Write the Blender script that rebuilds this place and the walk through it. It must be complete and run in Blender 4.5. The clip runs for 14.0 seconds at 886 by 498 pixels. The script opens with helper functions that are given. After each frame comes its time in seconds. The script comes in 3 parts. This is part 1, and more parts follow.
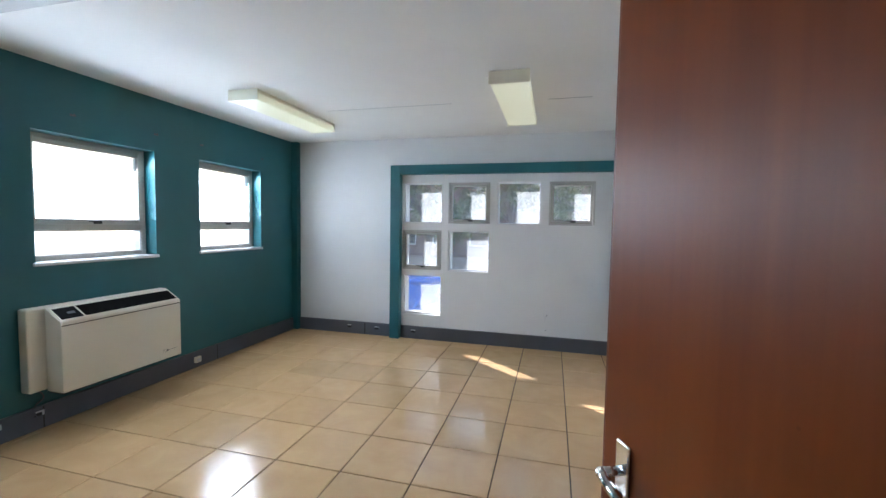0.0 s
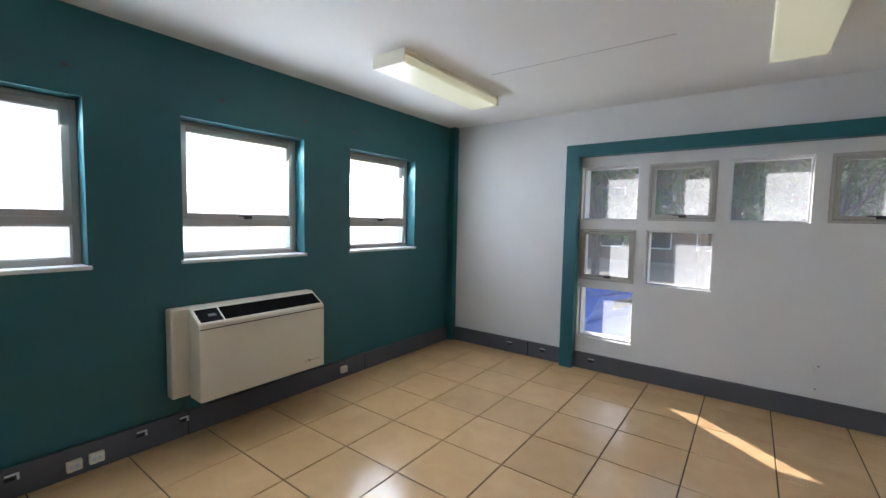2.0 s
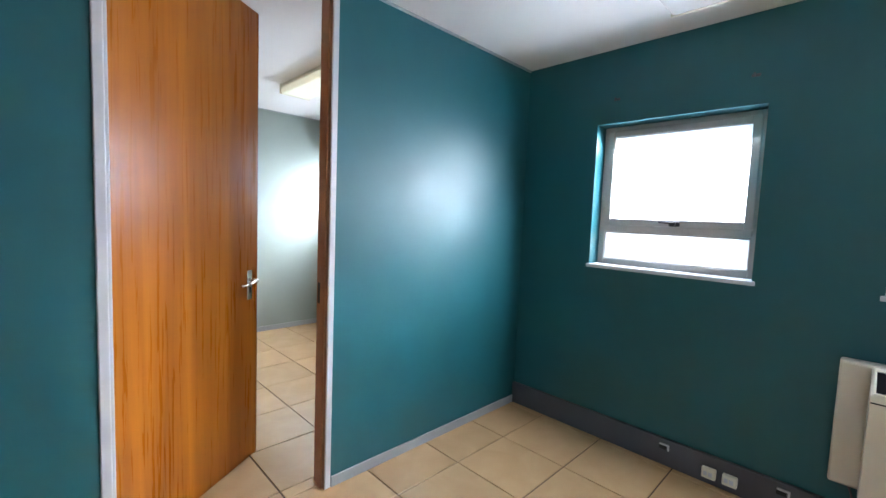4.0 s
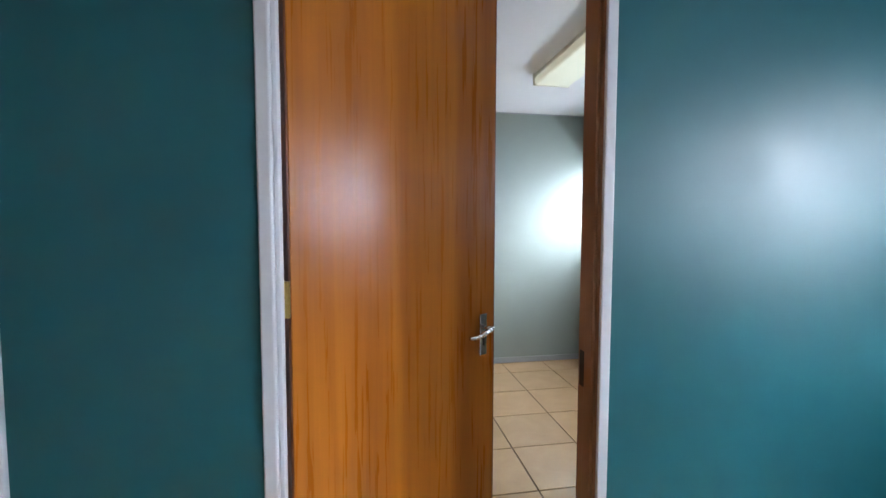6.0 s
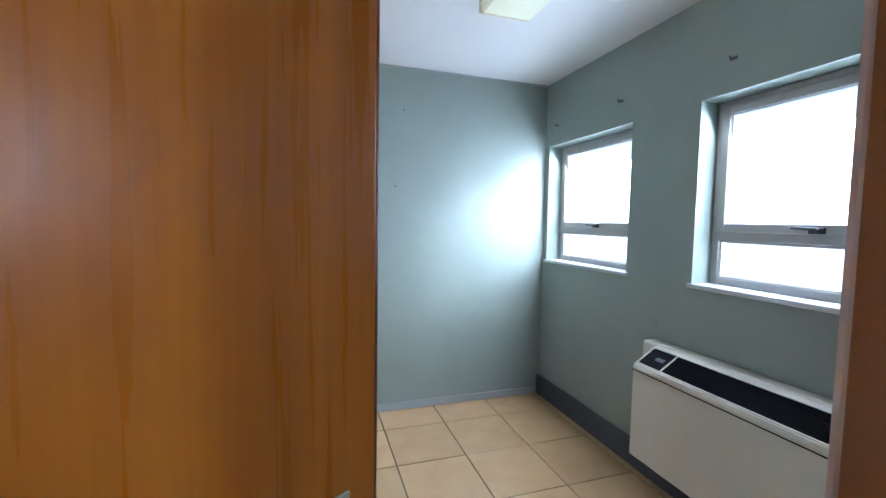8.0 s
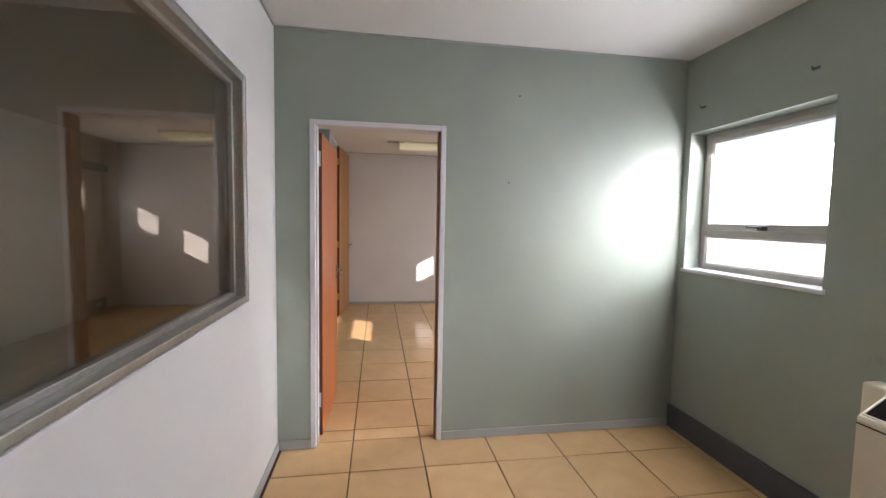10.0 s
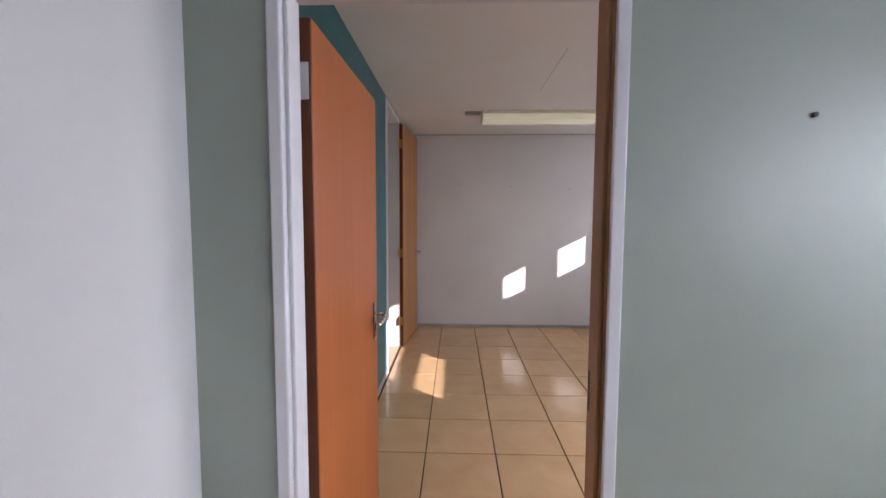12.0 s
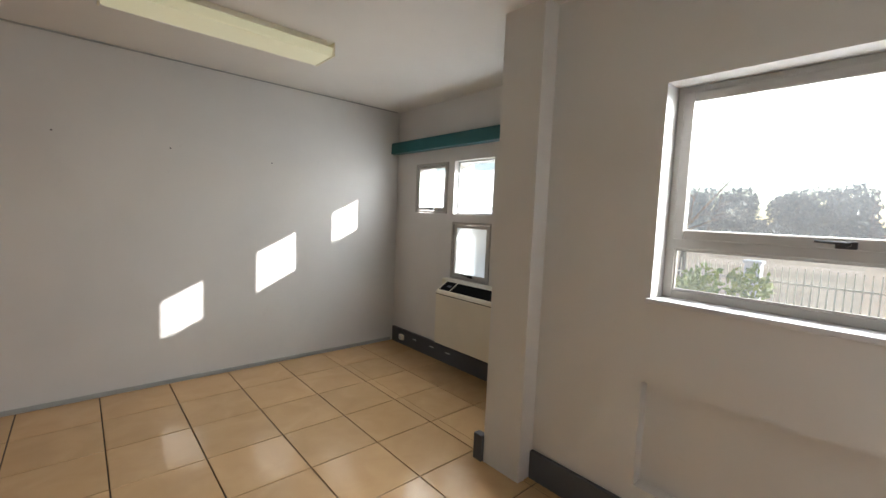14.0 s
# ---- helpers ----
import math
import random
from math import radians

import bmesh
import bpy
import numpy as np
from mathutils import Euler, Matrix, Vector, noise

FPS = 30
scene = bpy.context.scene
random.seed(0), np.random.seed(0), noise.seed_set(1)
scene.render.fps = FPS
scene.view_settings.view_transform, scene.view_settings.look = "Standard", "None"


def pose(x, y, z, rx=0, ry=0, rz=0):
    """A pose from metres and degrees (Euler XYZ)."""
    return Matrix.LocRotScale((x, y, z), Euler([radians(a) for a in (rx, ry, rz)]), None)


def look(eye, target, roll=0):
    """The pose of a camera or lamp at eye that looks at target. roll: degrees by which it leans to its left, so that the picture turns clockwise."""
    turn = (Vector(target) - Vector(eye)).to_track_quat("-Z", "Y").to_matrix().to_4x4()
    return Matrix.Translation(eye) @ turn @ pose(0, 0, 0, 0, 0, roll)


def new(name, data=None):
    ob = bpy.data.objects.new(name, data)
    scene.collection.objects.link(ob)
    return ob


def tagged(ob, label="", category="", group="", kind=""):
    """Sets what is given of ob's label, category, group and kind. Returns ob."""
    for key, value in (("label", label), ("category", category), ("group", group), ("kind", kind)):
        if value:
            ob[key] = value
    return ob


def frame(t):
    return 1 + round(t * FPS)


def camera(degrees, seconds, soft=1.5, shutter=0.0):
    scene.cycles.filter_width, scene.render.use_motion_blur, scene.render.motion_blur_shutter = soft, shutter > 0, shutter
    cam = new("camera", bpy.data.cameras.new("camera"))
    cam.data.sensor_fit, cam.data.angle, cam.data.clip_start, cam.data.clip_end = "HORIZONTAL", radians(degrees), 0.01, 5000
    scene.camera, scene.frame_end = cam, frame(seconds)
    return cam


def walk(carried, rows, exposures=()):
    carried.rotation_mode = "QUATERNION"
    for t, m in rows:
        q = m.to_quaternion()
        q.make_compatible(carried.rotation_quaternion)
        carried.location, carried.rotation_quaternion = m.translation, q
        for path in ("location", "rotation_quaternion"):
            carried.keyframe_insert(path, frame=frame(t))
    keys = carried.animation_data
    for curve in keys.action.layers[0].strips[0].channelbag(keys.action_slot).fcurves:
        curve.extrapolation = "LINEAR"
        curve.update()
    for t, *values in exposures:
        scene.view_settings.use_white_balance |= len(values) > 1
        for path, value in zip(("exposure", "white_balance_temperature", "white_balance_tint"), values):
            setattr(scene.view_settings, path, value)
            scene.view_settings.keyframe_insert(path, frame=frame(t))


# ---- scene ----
cam = camera(93.8, 14.0)
PATH = [
    (0, (0.238, -0.048, 1.505), (-0.271, 1.883, 1.388), 0.9),
    (0.5, (0.184, 0.195, 1.490), (-0.477, 2.078, 1.359), 1.0),
    (1, (0.129, 0.394, 1.503), (-0.650, 2.230, 1.348), 1.0),
    (1.5, (-0.026, 0.629, 1.494), (-0.932, 2.405, 1.336), 1.1),
    (2, (-0.270, 0.863, 1.483), (-1.459, 2.465, 1.347), 1.1),
    (2.5, (-0.399, 1.174, 1.464), (-2.025, 2.333, 1.354), 1.3),
    (3, (-0.533, 1.457, 1.453), (-2.489, 1.866, 1.354), 2.0),
    (3.5, (-0.593, 1.720, 1.533), (-2.507, 1.160, 1.387), 2.2),
    (4, (-0.538, 1.954, 1.465), (-1.938, 0.535, 1.314), 2.3),
    (4.2, (-0.487, 2.005, 1.478), (-1.668, 0.400, 1.311), 1.7),
    (6.3, (-1.042, 0.898, 1.485), (-1.355, -1.073, 1.359), 0.5),
    (6.5, (-1.079, 0.747, 1.49), (-1.384, -1.225, 1.35), 0.7),
    (7, (-1.135, 0.44, 1.489), (-1.509, -1.52, 1.344), 0.6),
    (7.5, (-1.212, 0.23, 1.489), (-1.733, -1.696, 1.351), 0.7),
    (7.7, (-1.247, 0.180, 1.493), (-1.835, -1.727, 1.358), 0.9),
    (8.1, (-1.42, 0.00, 1.49), (-2.03, -1.90, 1.36), 1.0),
    (8.5, (-1.57, -0.33, 1.49), (-2.15, -2.24, 1.36), 1.1),
    (8.9, (-1.60, -0.60, 1.49), (-2.15, -2.52, 1.36), 1.2),
    (9.3, (-1.43, -0.66, 1.49), (-1.92, -2.60, 1.36), 1.2),
    (9.7, (-1.22, -0.50, 1.495), (-1.63, -2.46, 1.36), 1.1),
    (10, (-1.125, -0.378, 1.495), (-1.435, -2.349, 1.359), 1.0),
    (10.5, (-1.141, -0.619, 1.508), (-1.013, -2.611, 1.385), 0.1),
    (11, (-1.166, -0.990, 1.503), (-0.88, -2.966, 1.386), -0.2),
    (11.5, (-1.162, -1.534, 1.520), (-0.938, -3.518, 1.394), 0.0),
    (12, (-1.155, -2.075, 1.513), (-1.094, -4.069, 1.365), 0.2),
    (12.5, (-1.143, -2.590, 1.501), (-1.36, -4.571, 1.338), 0.7),
    (13, (-1.152, -3.035, 1.502), (-1.797, -4.921, 1.335), 1.3),
    (13.5, (-1.229, -3.428, 1.473), (-2.313, -5.101, 1.312), 2.2),
    (14, (-1.325, -3.797, 1.503), (-2.645, -5.291, 1.34), 2.4),
]
walk(cam, [(t, look(e, a, r)) for t, e, a, r in PATH], [
    (0, 2.53, 5750, 10), (0.5, 2.4, 5500, 10), (1.5, 2.25, 5900, 12), (2.2, 2.2, 6200, 13), (3, 2.75, 6000, 13), (4.2, 2.65, 5900, 15), (6.3, 2.17, 5850, 14), (7, 2.18, 5700, 13), (7.7, 2.3, 5150, 11),
    (9.8, 2.1, 6900, 21), (11, 2.05, 6800, 22), (12, 1.85, 6200, 24), (12.5, 2.05, 6700, 20), (13, 2.12, 5500, 9), (13.5, 2.1, 5900, 9), (14, 2.04, 6500, 9)])

# ---- world, sun, exposure ----
SUN_WAY = Vector((1.225, -1.0, -0.64)).normalized()
world = bpy.data.worlds.new("world")
scene.world = world
world.use_nodes = True
wn = world.node_tree
sky = wn.nodes.new("ShaderNodeTexSky")
sky.sky_type = "NISHITA"
sky.sun_disc = False
sky.sun_elevation = math.asin(-SUN_WAY.z)
sky.sun_rotation = math.atan2(-SUN_WAY.x, -SUN_WAY.y)
wn.links.new(sky.outputs[0], wn.nodes["Background"].inputs[0])
wn.nodes["Background"].inputs[1].default_value = 0.065
sun = new("sun", bpy.data.lights.new("sun", "SUN"))
sun.data.energy = 3.3
sun.data.angle = radians(0.5)
sun.data.color = (1.0, 0.96, 0.9)


def window_light(x, y, z, w, h, watts, way=(1, 0, 0), spread=180):
    """Area lamp added at a window's opening to stand in for its daylight."""
    l = new("window_light", bpy.data.lights.new("window_light", "AREA"))
    l.data.shape, l.data.size, l.data.size_y, l.data.energy = "RECTANGLE", w, h, watts
    l.data.color = (0.93, 0.97, 1.0)
    l.data.spread = radians(spread)
    l.matrix_world = look((x, y, z), Vector((x, y, z)) + Vector(way))


# added lamps just outside the glass, standing in for sky light
for yc in (1.08, 2.505, 3.93, -2.56, -1.145):
    window_light(-3.50, yc, 1.77, 0.86, 0.68, 8, (1, 0, -0.5))
# lamps added inside the glass for the sun's soft lobe through frosted panes
for yc in (1.06, -2.58, -1.165):
    window_light(-3.37, yc - 0.05, 1.58, 0.34, 0.66, 1.1, (1, -0.95, -0.75), 96)
# more added sky lamps outside the last room's glass, tilted to brighten its floor
window_light(-3.53, -3.985, 2.03, 1.1, 0.16, 14, (1, 0, -1.5))
for yc in (-7.195, -6.585, -5.975):
    window_light(-4.37, yc, 1.78, 0.5, 0.5, 4.0, (1, 0, -1.2))
sun.matrix_world = look((-20, 20, 20), Vector((-20, 20, 20)) + SUN_WAY)


# ---- materials ----
def material(name, rough=0.6, metal=0.0, spec=0.5):
    m = bpy.data.materials.new(name)
    m.use_nodes = True
    b = m.node_tree.nodes["Principled BSDF"]
    b.inputs["Roughness"].default_value = rough
    b.inputs["Metallic"].default_value = metal
    b.inputs["Specular IOR Level"].default_value = spec
    return m, m.node_tree, b


def coords(nt, scale=(1, 1, 1)):
    tc = nt.nodes.new("ShaderNodeTexCoord")
    mp = nt.nodes.new("ShaderNodeMapping")
    mp.inputs["Scale"].default_value = scale
    nt.links.new(tc.outputs["Object"], mp.inputs["Vector"])
    return mp.outputs[0]


def noise_tex(nt, vec, scale, detail=4.0, distortion=0.0):
    n = nt.nodes.new("ShaderNodeTexNoise")
    n.inputs["Scale"].default_value = scale
    n.inputs["Detail"].default_value = detail
    n.inputs["Distortion"].default_value = distortion
    nt.links.new(vec, n.inputs["Vector"])
    return n.outputs["Fac"]


def ramp(nt, fac, stops):
    r = nt.nodes.new("ShaderNodeValToRGB")
    while len(r.color_ramp.elements) < len(stops):
        r.color_ramp.elements.new(0.5)
    for e, (p, c) in zip(r.color_ramp.elements, stops):
        e.position, e.color = p, (*c, 1)
    nt.links.new(fac, r.inputs[0])
    return r.outputs[0]


def blend(nt, fac, a, b, how="MIX"):
    n = nt.nodes.new("ShaderNodeMix")
    n.data_type, n.blend_type = "RGBA", how
    for sock, v in ((n.inputs[0], fac), (n.inputs[6], a), (n.inputs[7], b)):
        if isinstance(v, (float, int)):
            sock.default_value = v
        elif isinstance(v, tuple):
            sock.default_value = (*v, 1)
        else:
            nt.links.new(v, sock)
    return n.outputs[2]


def bump(nt, b, height, strength, distance):
    n = nt.nodes.new("ShaderNodeBump")
    n.inputs["Strength"].default_value = strength
    n.inputs["Distance"].default_value = distance
    nt.links.new(height, n.inputs["Height"])
    nt.links.new(n.outputs[0], b.inputs["Normal"])


def span(nt, fac, lo, hi):
    n = nt.nodes.new("ShaderNodeMapRange")
    n.inputs[3].default_value, n.inputs[4].default_value = lo, hi
    nt.links.new(fac, n.inputs[0])
    return n.outputs[0]


def paint(name, colour, rough=0.45, vary=0.08, relief=0.25, spec=0.4):
    """Rolled wall paint: faint roller texture, slow blotches, fine scuffs."""
    m, nt, b = material(name, rough, 0, spec)
    v = coords(nt)
    big = noise_tex(nt, v, 1.3, 5, 0.4)
    fine = noise_tex(nt, v, 260, 2)
    dark = tuple(c * (1 - vary) for c in colour)
    light = tuple(min(1, c * (1 + vary)) for c in colour)
    col = ramp(nt, big, [(0.3, dark), (0.7, light)])
    scuff = ramp(nt, noise_tex(nt, coords(nt, (1, 1, 0.5)), 9, 8, 1.2), [(0.7, (0, 0, 0)), (0.82, (1, 1, 1))])
    col = blend(nt, scuff, col, tuple(c * 0.9 for c in colour))
    nt.links.new(col, b.inputs["Base Color"])
    nt.links.new(span(nt, noise_tex(nt, v, 5, 4), rough - 0.08, rough + 0.1), b.inputs["Roughness"])
    bump(nt, b, fine, relief, 0.001)
    return m


def metal(name, colour, rough=0.3):
    m, nt, b = material(name, rough, 1.0)
    nt.links.new(ramp(nt, noise_tex(nt, coords(nt), 60, 4), [(0.3, tuple(c * 0.85 for c in colour)), (0.7, colour)]), b.inputs["Base Color"])
    return m


def wood(name, dark, mid, light, rough=0.3, seed=0.0, spec=0.5):
    """Varnished veneer with long upright grain, broad bands and small knots."""
    m, nt, b = material(name, rough, 0, spec)
    tc = nt.nodes.new("ShaderNodeTexCoord")
    mp = nt.nodes.new("ShaderNodeMapping")
    mp.inputs["Location"].default_value = (seed, seed, seed)
    mp.inputs["Scale"].default_value = (1, 1, 0.035)
    nt.links.new(tc.outputs["Object"], mp.inputs["Vector"])
    v = mp.outputs[0]
    bands = noise_tex(nt, v, 6, 3, 0.5)
    grain = noise_tex(nt, v, 70, 6, 0.3)
    col = ramp(nt, bands, [(0.3, dark), (0.5, mid), (0.72, light)])
    col = blend(nt, 0.14, col, ramp(nt, grain, [(0.35, dark), (0.65, light)]), "MIX")
    streak = ramp(nt, noise_tex(nt, v, 26, 2, 0.2), [(0.5, (0, 0, 0)), (0.85, (1, 1, 1))])
    col = blend(nt, blend(nt, 0.12, (0, 0, 0), streak), col, tuple(c * 0.7 for c in dark))
    kn = noise_tex(nt, coords(nt, (1, 1, 0.5)), 34.0, 0)
    knots = ramp(nt, kn, [(0.93, (0, 0, 0)), (0.95, (1, 1, 1))])
    col = blend(nt, knots, col, tuple(c * 0.35 for c in dark))
    nt.links.new(col, b.inputs["Base Color"])
    nt.links.new(span(nt, grain, rough - 0.06, rough + 0.1), b.inputs["Roughness"])
    bump(nt, b, grain, 0.12, 0.0006)
    return m


TEAL = paint("teal_paint", (0.013, 0.108, 0.126), 0.42, 0.10, 0.25, 0.5)
GREEN = paint("sage_paint", (0.29, 0.33, 0.29), 0.40, 0.06, 0.2, 0.5)
WHITE = paint("white_wall_paint", (0.64, 0.63, 0.62), 0.55, 0.04)
CEIL = paint("ceiling_paint", (0.74, 0.72, 0.69), 0.8, 0.03)
FRAME = paint("door_frame_paint", (0.62, 0.62, 0.64), 0.4, 0.05)
SKIRT = paint("slate_grey_paint", (0.085, 0.09, 0.105), 0.45, 0.15)
TRIM = paint("light_grey_paint", (0.36, 0.37, 0.37), 0.45, 0.08)
CREAM = paint("cream_enamel", (0.66, 0.62, 0.52), 0.4, 0.04, 0.1)
FITTING = paint("cream_plastic", (0.78, 0.74, 0.6), 0.35, 0.03, 0.05)
RECESS = paint("matt_black_recess", (0.008, 0.008, 0.009), 0.85, 0.2, 0.1, 0.1)
BLACK = paint("black_plastic", (0.015, 0.015, 0.016), 0.4, 0.2, 0.1)
OUTER = paint("outer_plaster", (0.5, 0.42, 0.36), 0.8, 0.1, 0.6)
ALU = metal("aluminium", (0.55, 0.54, 0.52), 0.42)
PUTTY = paint("window_paint", (0.40, 0.385, 0.36), 0.5, 0.06, 0.1)
CHROME = metal("chrome", (0.75, 0.75, 0.75), 0.15)
BRASS = metal("brass", (0.62, 0.43, 0.14), 0.3)
WOOD = wood("amber_veneer", (0.21, 0.052, 0.004), (0.38, 0.112, 0.008), (0.52, 0.168, 0.014), 0.27, 3.1, 0.32)
# brown stands for shade and door bounce, put into the jamb's colour
JAMB_SHADE = paint("brown_jamb_shade", (0.31, 0.165, 0.085), 0.4, 0.08)
WOOD_RED = wood("reddish_veneer", (0.125, 0.025, 0.004), (0.165, 0.036, 0.005), (0.205, 0.048, 0.008), 0.34, 7.7, 0.22)
WOOD_PALE = wood("orange_veneer", (0.38, 0.105, 0.024), (0.43, 0.122, 0.028), (0.48, 0.142, 0.036), 0.4, 5.2)
WOOD_HONEY = wood("honey_veneer", (0.33, 0.145, 0.04), (0.38, 0.17, 0.048), (0.43, 0.2, 0.06), 0.4, 9.3)
WOOD_EDGE = wood("dark_door_edge", (0.10, 0.024, 0.006), (0.13, 0.032, 0.008), (0.17, 0.045, 0.012), 0.4, 1.2)


def tile_material():
    m, nt, b = material("glazed_tile", 0.18, 0, 0.5)
    v = coords(nt)
    oi = nt.nodes.new("ShaderNodeObjectInfo")
    add = nt.nodes.new("ShaderNodeVectorMath")
    add.operation = "MULTIPLY_ADD"
    geo = nt.nodes.new("ShaderNodeNewGeometry")
    add.inputs[1].default_value = (1, 1, 1)
    nt.links.new(geo.outputs["Position"], add.inputs[0])
    nt.links.new(oi.outputs["Random"], add.inputs[2])
    p = add.outputs[0]
    cloud = noise_tex(nt, p, 4.5, 6, 0.8)
    col = ramp(nt, cloud, [(0.3, (0.52, 0.332, 0.165)), (0.5, (0.55, 0.357, 0.182)), (0.7, (0.585, 0.385, 0.20))])
    tint = ramp(nt, oi.outputs["Random"], [(0.0, (0.93, 0.93, 0.92)), (1.0, (1.05, 1.04, 1.03))])
    col = blend(nt, 1.0, col, tint, "MULTIPLY")
    speck = ramp(nt, noise_tex(nt, p, 120, 3), [(0.66, (0, 0, 0)), (0.75, (1, 1, 1))])
    col = blend(nt, blend(nt, 0.2, (0, 0, 0), speck), col, (0.3, 0.19, 0.1))
    nt.links.new(col, b.inputs["Base Color"])
    smear = noise_tex(nt, p, 3.0, 6, 1.5)
    nt.links.new(span(nt, smear, 0.07, 0.26), b.inputs["Roughness"])
    bump(nt, b, noise_tex(nt, p, 5, 2), 0.06, 0.002)
    return m


TILE = tile_material()
GROUT = paint("dark_grout", (0.06, 0.04, 0.028), 0.9, 0.3, 0.5)


def clear_glass(name, dust, tint=(0.93, 0.95, 0.95), gloss=0.05):
    """Thin window glass with a film of dust that catches the sun."""
    m, nt, b = material(name)
    nt.nodes.remove(b)
    out = nt.nodes["Material Output"]
    tr = nt.nodes.new("ShaderNodeBsdfTransparent")
    tr.inputs[0].default_value = (*tint, 1)
    gl = nt.nodes.new("ShaderNodeBsdfGlossy")
    gl.inputs["Roughness"].default_value = 0.01
    lw = nt.nodes.new("ShaderNodeLayerWeight")
    lw.inputs[0].default_value = 0.5
    pw = nt.nodes.new("ShaderNodeMath")
    pw.operation = "POWER"
    pw.inputs[1].default_value = 4.0
    nt.links.new(lw.outputs["Facing"], pw.inputs[0])
    fr = nt.nodes.new("ShaderNodeMath")
    fr.operation = "MULTIPLY_ADD"
    fr.inputs[1].default_value, fr.inputs[2].default_value = 0.9, gloss
    nt.links.new(pw.outputs[0], fr.inputs[0])
    mx = nt.nodes.new("ShaderNodeMixShader")
    nt.links.new(fr.outputs[0], mx.inputs[0])
    nt.links.new(tr.outputs[0], mx.inputs[1])
    nt.links.new(gl.outputs[0], mx.inputs[2])
    tl = nt.nodes.new("ShaderNodeBsdfTranslucent")
    tl.inputs[0].default_value = (0.85, 0.87, 0.9, 1)
    m2 = nt.nodes.new("ShaderNodeMixShader")
    nt.links.new(span(nt, noise_tex(nt, coords(nt), 6, 5, 0.5), dust * 0.7, dust * 1.3), m2.inputs[0])
    nt.links.new(mx.outputs[0], m2.inputs[1])
    nt.links.new(tl.outputs[0], m2.inputs[2])
    nt.links.new(m2.outputs[0], out.inputs[0])
    return m


def frosted_glass():
    m, nt, b = material("frosted_glass", 0.48)
    nt.nodes.remove(b)
    rf = nt.nodes.new("ShaderNodeBsdfRefraction")
    rf.inputs["IOR"].default_value = 1.25
    rf.inputs["Color"].default_value = (0.86, 0.915, 0.955, 1)
    rf.inputs["Roughness"].default_value = 0.36
    tl = nt.nodes.new("ShaderNodeBsdfTranslucent")
    tl.inputs[0].default_value = (0.80, 0.86, 0.92, 1)
    mx = nt.nodes.new("ShaderNodeMixShader")
    nt.links.new(span(nt, noise_tex(nt, coords(nt), 3, 4), 0.14, 0.24), mx.inputs[0])
    nt.links.new(rf.outputs[0], mx.inputs[1])
    nt.links.new(tl.outputs[0], mx.inputs[2])
    nt.links.new(mx.outputs[0], nt.nodes["Material Output"].inputs[0])
    return m


GLASS = clear_glass("window_glass", 0.03)
DUSTY = clear_glass("dusty_glass", 0.115)
INNER_GLASS = clear_glass("partition_glass", 0.004, (0.72, 0.66, 0.56), 0.12)
FROST = frosted_glass()


def lit_diffuser():
    m, nt, b = material("prismatic_diffuser", 0.3)
    b.inputs["Base Color"].default_value = (0.72, 0.72, 0.55, 1)
    v = coords(nt)
    bump(nt, b, noise_tex(nt, v, 220, 1), 0.3, 0.002)
    b.inputs["Emission Color"].default_value = (1.0, 0.95, 0.62, 1)
    b.inputs["Emission Strength"].default_value = 0.055
    return m


DIFFUSER = lit_diffuser()


# ---- mesh helpers ----
def box(bm, x0, x1, y0, y1, z0, z1, bevel=0.0):
    m = Matrix.LocRotScale(((x0 + x1) / 2, (y0 + y1) / 2, (z0 + z1) / 2), None, (abs(x1 - x0), abs(y1 - y0), abs(z1 - z0)))
    r = bmesh.ops.create_cube(bm, size=1, matrix=m)
    if bevel:
        edges = list({e for v in r["verts"] for e in v.link_edges})
        bmesh.ops.bevel(bm, geom=edges, offset=bevel, segments=2, profile=0.5, affect="EDGES")
    return bm


def rod(bm, a, b, r, n=12, r2=None):
    a, b = Vector(a), Vector(b)
    d = b - a
    m = Matrix.Translation((a + b) / 2) @ d.to_track_quat("Z", "Y").to_matrix().to_4x4()
    bmesh.ops.create_cone(bm, cap_ends=True, segments=n, radius1=r, radius2=r if r2 is None else r2, depth=d.length, matrix=m)
    return bm


def part(name, bm, mat, parent=None, label="", smooth=False):
    me = bpy.data.meshes.new(name)
    bm.to_mesh(me)
    bm.free()
    for m in (mat if isinstance(mat, (list, tuple)) else [mat]):
        me.materials.append(m)
    if smooth:
        me.polygons.foreach_set("use_smooth", [True] * len(me.polygons))
    ob = new(name, me)
    ob.parent = parent
    if label:
        ob["label"] = label
    return ob


def bx(name, mat, parent, x0, x1, y0, y1, z0, z1, bevel=0.0, label=""):
    return part(name, box(bmesh.new(), x0, x1, y0, y1, z0, z1, bevel), mat, parent, label)


def empty(name, x, y, z, label, category, group="", kind="", turn=0):
    e = new(name)
    e.empty_display_size = 0.1
    e.matrix_world = pose(x, y, z, 0, 0, turn)
    return tagged(e, label, category, group, kind)


